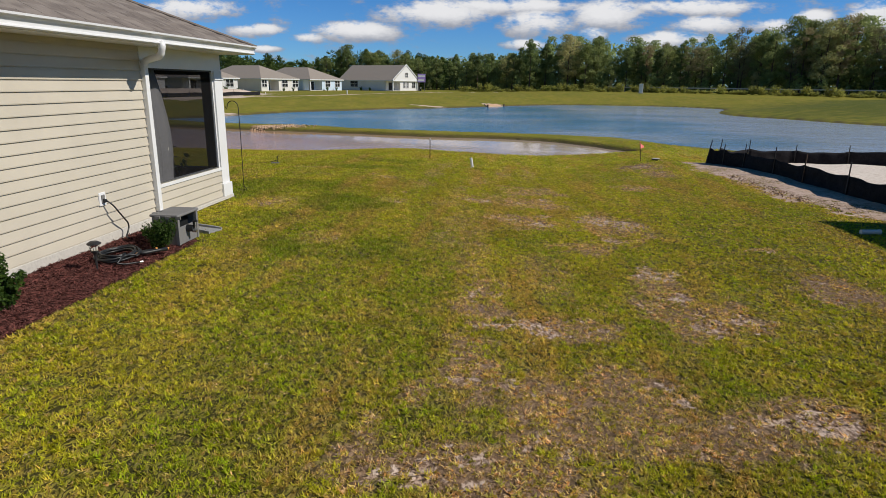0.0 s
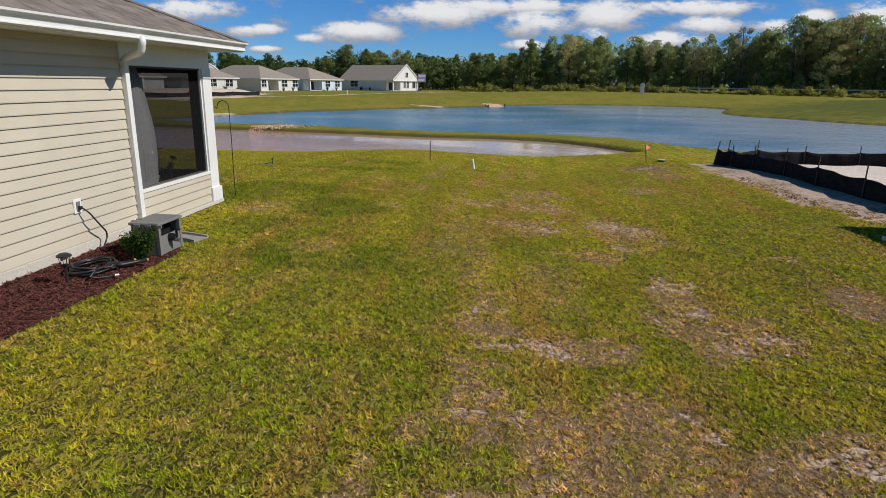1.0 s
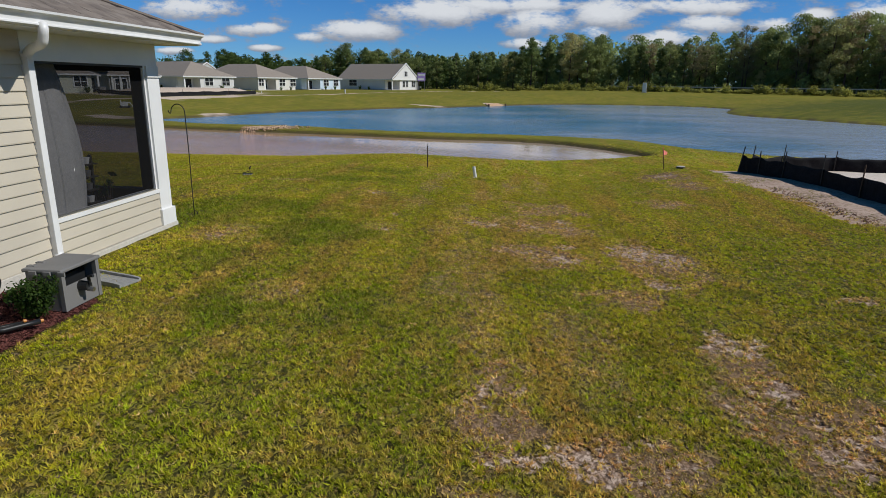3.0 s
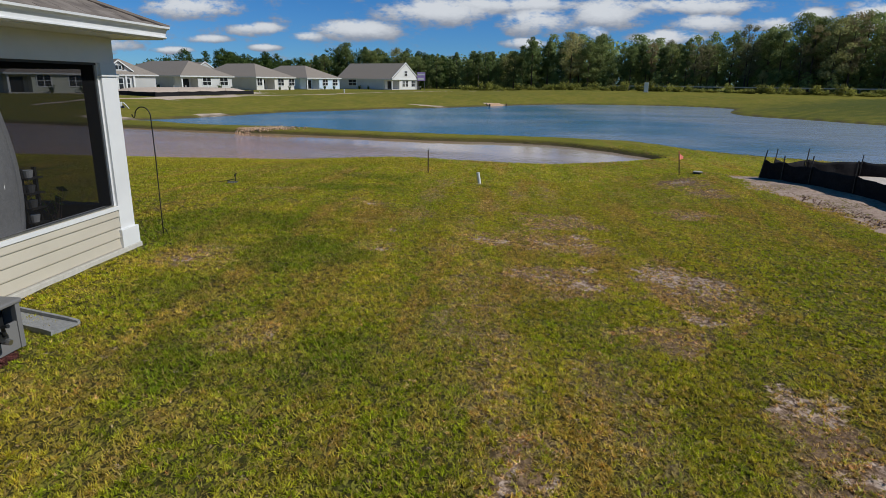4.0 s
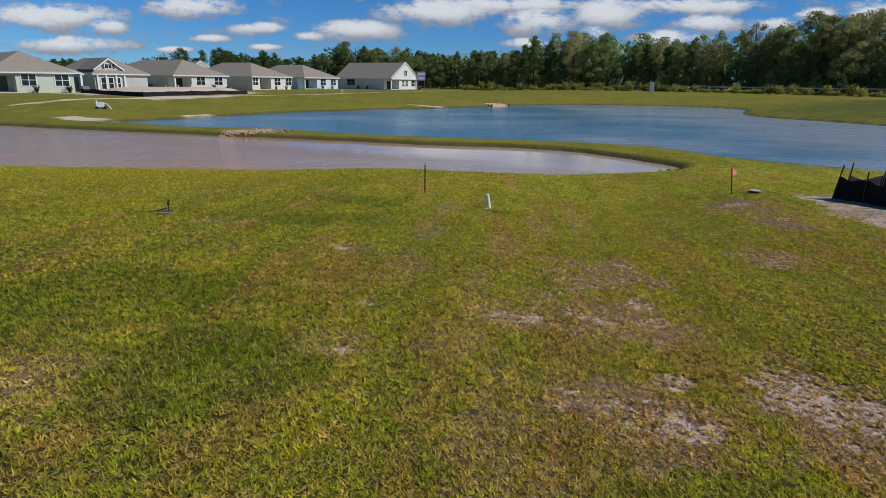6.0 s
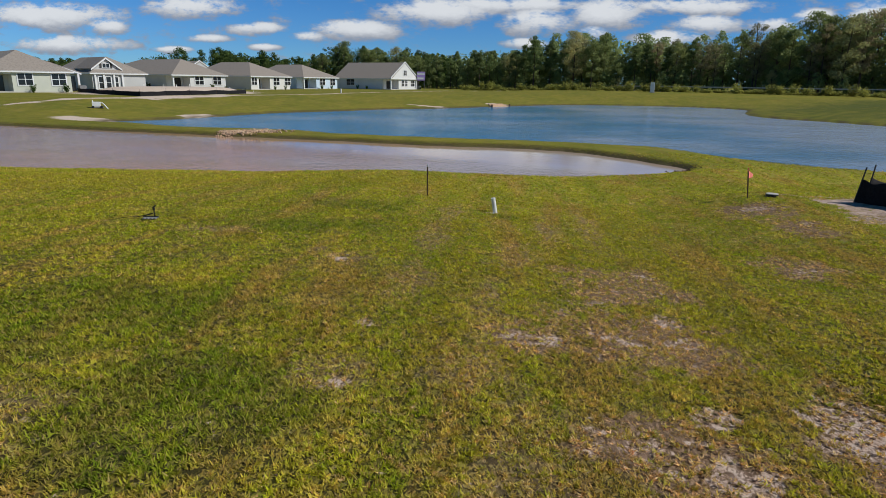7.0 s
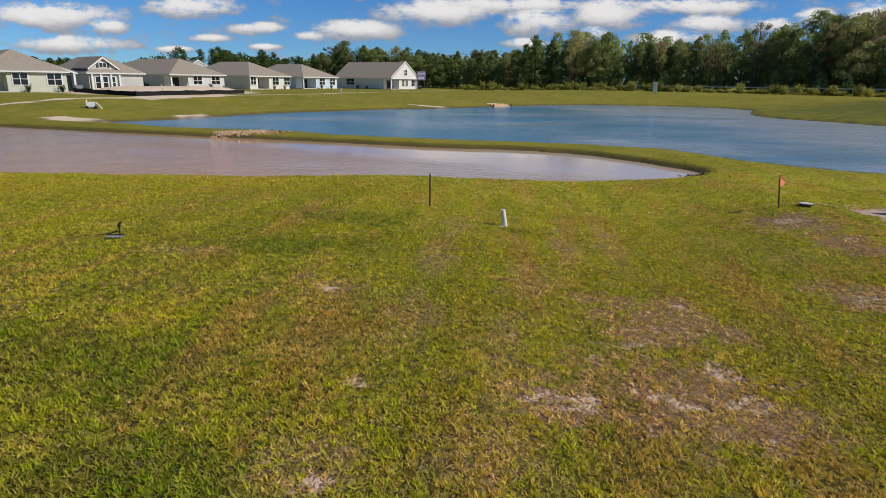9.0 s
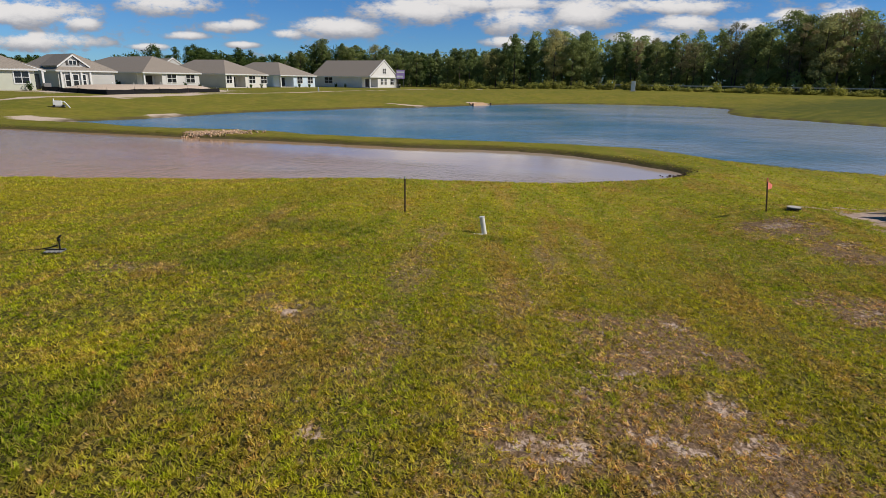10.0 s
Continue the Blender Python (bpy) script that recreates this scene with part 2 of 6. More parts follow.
def blade_material():
    m, g = material("grass_blades")
    p = place(g)
    c = grass_colour(g, p)
    r = g.add("ShaderNodeNewGeometry").outputs["Random Per Island"]
    tone = g.math("MULTIPLY_ADD", g.attr("tone"), 1.35, 0.5)
    value = g.math("MULTIPLY", g.math("MULTIPLY_ADD", r, 0.3, 0.88), tone)
    hue = g.add("ShaderNodeHueSaturation", Hue=g.math("MULTIPLY_ADD", r, -0.03, 0.512), Saturation=1.0, Value=value, Fac=1.0, Color=c)
    c = g.mix(g.ramp(r, 0.88, 0.92, 0.0, 0.8), hue.outputs[0], (0.46, 0.34, 0.12))
    b = finish(g, c, 0.6, 0.0, Specular_IOR_Level=0.12)
    t = g.add("ShaderNodeBsdfTranslucent", Color=c)
    mixer = g.add("ShaderNodeMixShader", Fac=0.4)
    g.put(mixer, "i1", b.outputs[0])
    g.put(mixer, "i2", t.outputs[0])
    out = [n for n in g.tree.nodes if n.type == "OUTPUT_MATERIAL"][0]
    g.put(out, "Surface", mixer.outputs[0])
    return m


def leaf_material(name, dark, light, dead=None):
    m, g = material(name)
    r = g.add("ShaderNodeNewGeometry").outputs["Random Per Island"]
    own = g.add("ShaderNodeObjectInfo").outputs["Random"]
    p = place(g)
    c = g.mix(r, dark, light)
    c = g.mix(g.math("MULTIPLY", g.ramp(g.noise(p, 0.35, 3.0), 0.4, 0.65), 0.6), c, dark)
    if dead:
        c = g.mix(g.math("MULTIPLY", g.ramp(own, 0.55, 1.0), 0.75), c, dead)
    hue = g.add("ShaderNodeHueSaturation", Hue=0.5, Saturation=1.0, Value=g.math("MULTIPLY_ADD", own, 0.5, 0.78), Fac=1.0, Color=c)
    b = finish(g, hue.outputs[0], 0.65, 0.0, Specular_IOR_Level=0.25)
    t = g.add("ShaderNodeBsdfTranslucent", Color=hue.outputs[0])
    mixer = g.add("ShaderNodeMixShader", Fac=0.56)
    g.put(mixer, "i1", b.outputs[0])
    g.put(mixer, "i2", t.outputs[0])
    out = [n for n in g.tree.nodes if n.type == "OUTPUT_MATERIAL"][0]
    g.put(out, "Surface", mixer.outputs[0])
    return m


def water_material(name, colour, murk_glare, rough, wave, strength, sky_glare=0.0, shine=0.5, reach=(-5.0, 45.0), lee=None):
    m, g = material(name)
    p = place(g)
    flow = g.vmath("MULTIPLY", p, (1.3, 0.75, 1.0))
    a, b = g.noise(flow, wave, 5.0, 0.65), g.noise(flow, wave * 0.17, 3.0)
    broad = g.noise(g.vmath("MULTIPLY", p, (1.0, 1.3, 1.0)), 0.045, 5.0, 0.6)
    # paler towards +x: reflected sky painted into the base colour, over random murk
    c = g.mix(g.ramp(g.math("ADD", broad, g.math("MULTIPLY", g.ramp(g.add("ShaderNodeSeparateXYZ", Vector=p).outputs[0], *reach), sky_glare)), 0.42, 0.80), colour, murk_glare)
    gust = g.ramp(g.noise(g.vmath("MULTIPLY", p, (0.5, 1.0, 1.0)), 0.13, 4.0), 0.35, 0.65, 0.5, 1.0)
    if lee:  # sheltered, smoother water under the far bank
        axes = g.add("ShaderNodeSeparateXYZ", Vector=p).outputs
        gust = g.math("MULTIPLY", gust, g.ramp(g.math("MULTIPLY_ADD", axes[0], 0.45, axes[1]), *lee, 1.0, 0.12))
    bump = g.math("MULTIPLY", g.math("ADD", a, b), gust)
    finish(g, c, rough, 0.0, bump, strength, 0.12, IOR=1.33, Specular_IOR_Level=shine)
    return m


def lens_material():
    m, g = material("clear_lens")
    wear = g.noise(place(g), 40.0, 3.0)
    finish(g, (0.86, 0.87, 0.86), g.math("MULTIPLY_ADD", wear, 0.15, 0.02), Transmission_Weight=1.0, IOR=1.1)
    return m


def screen_material():
    """Insect screen: a fine dark weave, mostly open."""
    m, g = material("insect_screen")
    clear = g.add("ShaderNodeBsdfTransparent", Color=(0.47, 0.47, 0.48, 1))
    cloth = g.add("ShaderNodeBsdfDiffuse", Color=(0.05, 0.05, 0.052, 1))
    mixer = g.add("ShaderNodeMixShader", Fac=0.16)
    g.put(mixer, "i1", clear.outputs[0])
    g.put(mixer, "i2", cloth.outputs[0])
    out = g.add("ShaderNodeOutputMaterial")
    g.put(out, "Surface", mixer.outputs[0])
    return m


def shingle_material(name, a, b, c):
    m, g = material(name)
    own = g.add("ShaderNodeObjectInfo").outputs["Random"]
    isl = g.add("ShaderNodeNewGeometry").outputs["Random Per Island"]
    p = place(g)
    n1, n2 = g.noise(p, 4.0, 4.0), g.noise(p, 120.0, 3.0)
    col = g.mix(g.math("FRACT", g.math("ADD", own, isl)), a, b)
    col = g.mix(g.ramp(n1, 0.4, 0.7), col, c)
    col = g.mix(g.math("MULTIPLY", n2, 0.5), col, (0.07, 0.06, 0.055))
    finish(g, col, 0.95, 0.0, n2, 0.5, 0.003)
    return m


M_GROUND, M_BLADES = ground_material(), blade_material()
M_SIDING = painted("cream_vinyl_siding", (0.57, 0.515, 0.41), 0.5, 0.05, 1.3)
M_WHITE = painted("white_vinyl_trim", (0.80, 0.80, 0.79), 0.4, 0.04, 2.0)
M_SLAB = mixed("concrete_slab", ((0.53, 0.50, 0.44), (0.58, 0.55, 0.49), (0.47, 0.44, 0.39)), 6.0, 0.9, 0.3)
M_SHINGLE = shingle_material("asphalt_shingle", (0.235, 0.190, 0.155), (0.325, 0.275, 0.23), (0.17, 0.138, 0.115))
M_FAR_ROOF = shingle_material("far_asphalt_roof", (0.375, 0.320, 0.262), (0.42, 0.360, 0.298), (0.32, 0.270, 0.224))
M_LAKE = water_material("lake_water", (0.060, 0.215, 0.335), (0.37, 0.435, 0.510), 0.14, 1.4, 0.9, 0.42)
M_POND = water_material("muddy_pond_water", (0.54, 0.305, 0.175), (0.56, 0.435, 0.345), 0.05, 2.6, 0.50, 0.28, 0.75, (-16.0, 8.0), (31.5, 36.5))
M_SCREEN = screen_material()
M_BLACK = painted("black_metal", (0.022, 0.021, 0.022), 0.5, 0.1)
M_RUBBER = painted("black_rubber", (0.016, 0.017, 0.018), 0.45, 0.1)
M_FABRIC_BLACK = mixed("silt_fabric", ((0.012, 0.0115, 0.013), (0.022, 0.021, 0.023), (0.008, 0.008, 0.009)), 5.0, 0.9, 0.4)
M_COVER = mixed("grey_cover_cloth", ((0.70, 0.69, 0.67), (0.62, 0.61, 0.60), (0.75, 0.74, 0.72)), 7.0, 0.9, 0.3)
M_BOX = painted("grey_plastic", (0.20, 0.195, 0.19), 0.55, 0.06)
M_STONE_GREY = mixed("cast_splash_block", ((0.27, 0.27, 0.265), (0.33, 0.33, 0.325), (0.22, 0.22, 0.215)), 15.0)
M_MULCH = mixed("red_mulch", ((0.125, 0.038, 0.030), (0.062, 0.020, 0.017), (0.215, 0.095, 0.078)), 30.0, 0.9, 0.6, 0.01, 1.2)
M_WOOD_DARK = mixed("weathered_stake", ((0.10, 0.065, 0.045), (0.15, 0.10, 0.07), (0.06, 0.04, 0.03)), 30.0)
M_ROCK = mixed("riprap_rock", ((0.56, 0.38, 0.24), (0.44, 0.27, 0.16), (0.66, 0.52, 0.38)), 3.0, 0.9, 0.6, 0.05, 0.8)
M_ORANGE = painted("orange_plastic", (0.58, 0.24, 0.05), 0.45, 0.05)
M_PINK = painted("pink_flag", (0.95, 0.26, 0.20), 0.6, 0.03)
M_PIPE = painted("white_pvc", (0.80, 0.80, 0.78), 0.35, 0.04)
M_CHROME = painted("brushed_metal", (0.45, 0.44, 0.42), 0.35, 0.1, metal=0.9)
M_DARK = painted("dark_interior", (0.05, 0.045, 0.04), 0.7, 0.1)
M_BARK = mixed("bark", ((0.10, 0.07, 0.05), (0.15, 0.11, 0.085), (0.06, 0.045, 0.035)), 4.0, 0.95, 0.6, 0.03)
M_PINE = leaf_material("pine_needles", (0.119, 0.168, 0.055), (0.297, 0.351, 0.124))
M_OAK = leaf_material("hardwood_leaves", (0.184, 0.235, 0.082), (0.439, 0.473, 0.167), (0.484, 0.414, 0.192))
M_DEEP = leaf_material("deep_wood_leaves", (0.054, 0.097, 0.024), (0.169, 0.223, 0.057))
M_WOODS = leaf_material("roadside_wood_leaves", (0.180, 0.235, 0.086), (0.453, 0.500, 0.180))
M_BARE = leaf_material("thinning_leaves", (0.235, 0.220, 0.112), (0.430, 0.400, 0.201), (0.352, 0.264, 0.146))
M_SHRUB = leaf_material("shrub_leaves", (0.022, 0.055, 0.010), (0.095, 0.165, 0.025))
M_WEED = leaf_material("roadside_weeds", (0.210, 0.232, 0.053), (0.540, 0.503, 0.120))
M_LENS = lens_material()
M_GLASS = painted("dark_window_pane", (0.02, 0.022, 0.026), 0.12, 0.05)


# ---- mesh helpers ----
def mesh_of(name, bm, mat, smooth=False):
    me = bpy.data.meshes.new(name)
    bmesh.ops.recalc_face_normals(bm, faces=bm.faces[:])
    if smooth:
        for f in bm.faces:
            f.smooth = True
    bm.to_mesh(me)
    bm.free()
    me.materials.append(mat)
    return me


def part(name, bm, mat, parent, label="", smooth=False):
    ob = new(name, mesh_of(name, bm, mat, smooth))
    ob.parent = parent
    return tagged(ob, label)


def thing(name, label, category, group="", kind="", at=(0, 0, 0), turn=0.0):
    ob = new(name)
    ob.empty_display_size = 0.1
    ob.matrix_basis = pose(*at, 0, 0, turn)
    return tagged(ob, label, category, group, kind)


def box(bm, x0, x1, y0, y1, z0, z1, m=None):
    made = bmesh.ops.create_cube(bm, size=1.0)["verts"]
    for v in made:
        v.co = Vector(((x0 + x1) / 2 + v.co.x * (x1 - x0), (y0 + y1) / 2 + v.co.y * (y1 - y0), (z0 + z1) / 2 + v.co.z * (z1 - z0)))
        if m:
            v.co = m @ v.co
    return made


def solid(x0, x1, y0, y1, z0, z1, bevel=0.0):
    bm = bmesh.new()
    box(bm, x0, x1, y0, y1, z0, z1)
    if bevel:
        bmesh.ops.bevel(bm, geom=bm.edges[:], offset=bevel, segments=2, affect="EDGES", profile=0.6)
    return bm


def rod(bm, a, b, ra, rb=None, sides=10, caps=True):
    a, b = Vector(a), Vector(b)
    rb = ra if rb is None else rb
    way = b - a
    m = Matrix.Translation((a + b) / 2) @ way.to_track_quat("Z", "Y").to_matrix().to_4x4()
    bmesh.ops.create_cone(bm, cap_ends=caps, segments=sides, radius1=ra, radius2=rb, depth=way.length, matrix=m)


def tube(bm, points, r, sides=8):
    """A bent round bar along points."""
    points = [Vector(p) for p in points]
    rings = []
    for i, p in enumerate(points):
        way = (points[min(i + 1, len(points) - 1)] - points[max(i - 1, 0)]).normalized()
        q = way.to_track_quat("Z", "Y").to_matrix()
        rad = r[i] if isinstance(r, (list, tuple)) else r
        rings.append([bm.verts.new(p + q @ Vector((math.cos(k * math.tau / sides) * rad, math.sin(k * math.tau / sides) * rad, 0))) for k in range(sides)])
    for lo, hi in zip(rings, rings[1:]):
        best = min(range(sides), key=lambda s: (lo[0].co - hi[s].co).length)
        for k in range(sides):
            bm.faces.new((lo[k], lo[(k + 1) % sides], hi[(k + 1 + best) % sides], hi[(k + best) % sides]))
    for ring in (rings[0], rings[-1]):
        bm.faces.new(ring)


def prism(bm, profile, axis, a, b):
    """A closed profile pushed along an axis: 'x' takes (y, z) pairs, 'y' takes (x, z), 'z' takes (x, y)."""
    def at(p, k):
        return {"x": (k, p[0], p[1]), "y": (p[0], k, p[1]), "z": (p[0], p[1], k)}[axis]
    lo = [bm.verts.new(at(p, a)) for p in profile]
    hi = [bm.verts.new(at(p, b)) for p in profile]
    n = len(profile)
    for i in range(n):
        bm.faces.new((lo[i], lo[(i + 1) % n], hi[(i + 1) % n], hi[i]))
    bm.faces.new(lo)
    bm.faces.new(hi)


def big_mesh(name, verts, faces, mat, attrs=None, smooth=False):
    """A mesh from numpy arrays: verts n x 3, faces m x k."""
    me = bpy.data.meshes.new(name)
    verts = np.asarray(verts, dtype=np.float32)
    faces = np.asarray(faces, dtype=np.int32)
    me.vertices.add(len(verts))
    me.vertices.foreach_set("co", verts.ravel())
    me.loops.add(faces.size)
    me.loops.foreach_set("vertex_index", faces.ravel())
    me.polygons.add(len(faces))
    me.polygons.foreach_set("loop_start", np.arange(0, faces.size, faces.shape[1], dtype=np.int32))
    me.polygons.foreach_set("use_smooth", np.full(len(faces), smooth))
    me.update(calc_edges=True)
    for key, value in (attrs or {}).items():
        me.attributes.new(key, "FLOAT", "POINT").data.foreach_set("value", np.asarray(value, dtype=np.float32))
    me.materials.append(mat)
    return me


def step(a, b, x):
    t = np.clip((x - a) / (b - a), 0, 1)
    return t * t * (3 - 2 * t)


def wander(x, y, scale, seed=0):
    """Smooth value noise between 0 and 1, two octaves."""
    total = 0
    for k, amp in ((1.0, 0.65), (2.3, 0.35)):
        u, v = x * scale * k + seed * 17.3, y * scale * k + seed * 9.1
        i, j = np.floor(u), np.floor(v)
        fu, fv = u - i, v - j
        fu, fv = fu * fu * (3 - 2 * fu), fv * fv * (3 - 2 * fv)

        def h(p, q):
            return np.modf(np.abs(np.sin(p * 127.1 + q * 311.7 + seed * 74.7) * 43758.5453))[0]
        total = total + amp * ((h(i, j) * (1 - fu) + h(i + 1, j) * fu) * (1 - fv) + (h(i, j + 1) * (1 - fu) + h(i + 1, j + 1) * fu) * fv)
    return total


def smooth_loop(points, per=6):
    """A closed Catmull-Rom curve through points."""
    p = np.array(points)
    out = []
    for i in range(len(p)):
        a, b, c, d = p[i - 1], p[i], p[(i + 1) % len(p)], p[(i + 2) % len(p)]
        for t in np.arange(per) / per:
            out.append(0.5 * (2 * b + (c - a) * t + (2 * a - 5 * b + 4 * c - d) * t * t + (3 * b - a - 3 * c + d) * t ** 3))
    return np.array(out)


def signed(loop, x, y):
    """Distance to a closed loop, negative inside."""
    best, inside = np.full(x.shape, 1e9), np.zeros(x.shape, bool)
    for (ax, ay), (bx, by) in zip(loop, np.roll(loop, -1, 0)):
        dx, dy = bx - ax, by - ay
        t = np.clip(((x - ax) * dx + (y - ay) * dy) / (dx * dx + dy * dy + 1e-12), 0, 1)
        best = np.minimum(best, (x - ax - t * dx) ** 2 + (y - ay - t * dy) ** 2)
        if ay != by:
            inside ^= ((ay > y) != (by > y)) & (x < (bx - ax) * (y - ay) / (by - ay) + ax)
    d = np.sqrt(best)
    return np.where(inside, -d, d)


# ---- the land ----
WATER = -1.6
POND = smooth_loop([(-18.3, 27.6), (-5.7, 29.1), (0.8, 29.9), (5.1, 31.0), (6.9, 31.9), (8.2, 33.2), (8.7, 34.7), (7.8, 36.6), (6.2, 39.0), (3.6, 41.1),
                    (0.6, 42.1), (-3.8, 42.4), (-9.4, 43.7), (-17.9, 45.3), (-25.7, 46.8), (-36.0, 49.0), (-50.0, 51.0), (-58.0, 44.0), (-50.0, 31.0), (-32.0, 26.9)])
LAKE = smooth_loop([(-33.0, 54.4), (-28.0, 52.6), (-22.9, 50.1), (-14.6, 49.4), (-10.3, 47.3), (-2.9, 45.9), (4.0, 45.1), (7.1, 44.0), (9.3, 43.0), (10.8, 40.7), (11.6, 38.9),
                    (13.5, 37.2), (15.2, 35.8), (18.5, 34.3), (24.0, 32.5), (34.0, 31.0), (75.0, 36.0), (75.0, 52.0), (55.0, 57.0), (45.0, 61.5), (38.5, 68.5),
                    (34.0, 78.0), (31.2, 82.5), (30.4, 88.0), (32.5, 97.0), (36.0, 106.0), (34.5, 113.0), (28.4, 118.0), (19.0, 119.0), (9.3, 116.5),
                    (-0.2, 106.5), (-5.0, 99.0), (-11.0, 91.5), (-15.0, 89.0), (-20.1, 80.5), (-25.0, 74.0), (-27.5, 66.5), (-29.5, 60.0)])
LOT = np.array([(8.1, 21.7), (7.95, 20.4), (8.25, 18.7), (8.6, 15.9), (8.9, 14.4), (9.3, 13.6), (9.7, 12.6), (10.2, 11.0), (30.0, 8.0), (40.0, 24.0), (11.2, 24.6)])


def rise(x, y):
    """The land's height before the water was dug."""
    yard = -0.47 * step(-3.1, 3.8, x) - 0.40 * step(9.0, 25.0, y) - 0.3 * step(18.0, 28.0, y) * step(-2.0, -8.0, x) + 0.27 * step(4.0, 8.0, x) * step(12.0, 21.0, y)
    crest = -0.40 * step(20.0, 29.0, y)
    crest = crest - 0.42 * step(22.0, 29.0, y) * step(8.0, 13.0, x)
    crest = crest + 0.16 * np.exp(-((x - 7.0) / 1.4) ** 2 - ((y - 22.0) / 1.6) ** 2)
    far = step(48.0, 62.0, y)
    away = -0.15 + 0.55 * step(130.0, 160.0, y) * step(-10.0, 20.0, x)
    hill = 1.1 * np.exp(-((x - 55) / 20) ** 2 - ((y - 90) / 18) ** 2) + 0.8 * step(1.0, 0.6, np.hypot((x + 51.5) / 11, (y - 99) / 15))
    return (yard + crest) * (1 - far) + (away + hill) * far + 0.03 * (wander(x, y, 0.5, 3) - 0.5)


def land(x, y):
    x, y = np.asarray(x, float), np.asarray(y, float)
    d = np.minimum(signed(POND, x, y), signed(LAKE, x, y))
    d = d + 0.5 * (wander(x, y, 0.9, 5) - 0.5)
    bank = WATER + 0.26 * (1 - np.exp(-np.maximum(d, 0) / 0.3)) + np.where(y < 33, 0.19, 0.085) * np.maximum(d - np.where(y < 33, 0.5, 1.6), 0)
    dry = np.minimum(rise(x, y), bank)
    return np.where(d > 0, dry, WATER + np.maximum(0.22 * d, -1.2) - 0.02), d


BARE_NEAR = [
    (4.14, 7.63, 0.34, 0.30), (4.24, 6.67, 0.16, 0.23), (4.32, 5.80, 0.31, 0.25), (4.89, 6.06, 0.16, 0.14), (2.43, 5.32, 0.24, 0.22), (2.07, 5.31, 0.14, 0.11), (2.13, 3.97, 0.07, 0.08),
    (3.56, 4.06, 0.14, 0.15), (3.47, 4.29, 0.10, 0.10), (4.62, 3.84, 0.30, 0.18), (1.53, 2.54, 0.23, 0.09), (1.88, 2.84, 0.08, 0.06), (1.93, 2.56, 0.10, 0.12), (3.93, 6.31, 0.15, 0.15),
    (4.42, 6.22, 0.11, 0.10), (4.80, 5.98, 0.15, 0.10), (6.18, 9.23, 0.24, 0.18), (3.86, 9.55, 0.18, 0.22), (4.31, 10.86, 0.27, 0.40), (3.19, 9.14, 0.10, 0.08),
]
BARE_FAR = [
    (3.98, 11.17, 0.46, 0.40), (4.27, 10.60, 0.22, 0.36), (3.96, 9.53, 0.16, 0.18), (2.73, 10.42, 0.20, 0.20), (2.77, 11.24, 0.17, 0.14), (2.16, 10.63, 0.20, 0.10), (2.63, 10.60, 0.13, 0.11),
    (1.80, 10.82, 0.12, 0.10), (3.89, 11.37, 0.28, 0.36), (2.93, 12.71, 0.20, 0.15), (-1.07, 14.30, 0.16, 0.18), (1.92, 13.71, 0.25, 0.12), (3.00, 12.81, 0.18, 0.20), (2.26, 12.64, 0.34, 0.12),
    (1.49, 12.37, 0.28, 0.14), (-0.18, 10.93, 0.09, 0.09), (-0.19, 12.14, 0.08, 0.08), (1.28, 12.42, 0.21, 0.15), (2.82, 13.39, 0.13, 0.20), (6.40, 20.50, 0.40, 0.20), (5.50, 16.00, 0.20, 0.12),
]
DRY_NEAR = [
    (1.83, 4.20, 0.33, 0.84), (2.60, 3.59, 0.50, 0.53), (3.31, 3.88, 0.48, 0.68), (3.89, 3.59, 0.55, 0.42), (4.60, 3.81, 0.42, 0.34), (2.17, 2.73, 0.90, 0.30), (1.19, 2.72, 0.22, 0.38), (4.26, 6.16, 0.65, 0.80),
    (2.79, 5.31, 0.32, 0.34), (1.85, 6.10, 0.30, 0.60), (2.54, 10.29, 0.45, 0.55), (3.99, 10.46, 0.62, 1.10), (6.43, 7.20, 0.44, 0.62), (4.10, 6.82, 0.36, 0.75), (3.03, 5.43, 0.34, 0.31), (1.39, 3.56, 0.15, 0.26),
    (3.30, 8.81, 0.45, 0.40), (2.63, 10.66, 0.60, 0.45), (3.80, 11.35, 0.42, 0.57), (2.24, 14.19, 0.50, 0.40),
]
DRY_FAR = [
    (2.44, 13.00, 0.80, 0.55), (2.70, 12.72, 0.65, 0.42), (1.31, 12.23, 0.32, 0.31), (2.27, 10.63, 0.60, 0.36), (2.54, 14.74, 0.75, 0.75),
    (2.01, 12.54, 1.00, 0.55), (6.43, 20.47, 0.66, 0.70), (6.60, 18.75, 0.52, 0.70), (5.42, 16.04, 0.50, 0.55), (2.23, 12.43, 1.00, 0.35),
    (-2.12, 9.57, 0.20, 0.35),
]
DRY_FAINT = [
    (-0.12, 16.14, 0.28, 0.90), (-0.01, 13.56, 0.24, 0.85), (1.18, 15.66, 0.28, 0.90), (-0.05, 18.00, 0.20, 1.2), (2.60, 18.40, 0.22, 1.60), (1.75, 17.60, 0.20, 1.30), (-0.24, 11.05, 0.30, 0.36), (-1.03, 14.27, 0.40, 0.40),
    (0.81, 11.64, 0.36, 0.55), (-0.70, 7.64, 0.30, 0.40), (1.3, 9.5, 0.35, 1.6), (1.6, 8.0, 0.25, 1.2), (2.6, 7.2, 0.35, 1.0), (0.9, 13.0, 0.16, 1.2), (-3.2, 15.2, 0.5, 0.3), (-2.1, 9.6, 0.4, 0.6),
]
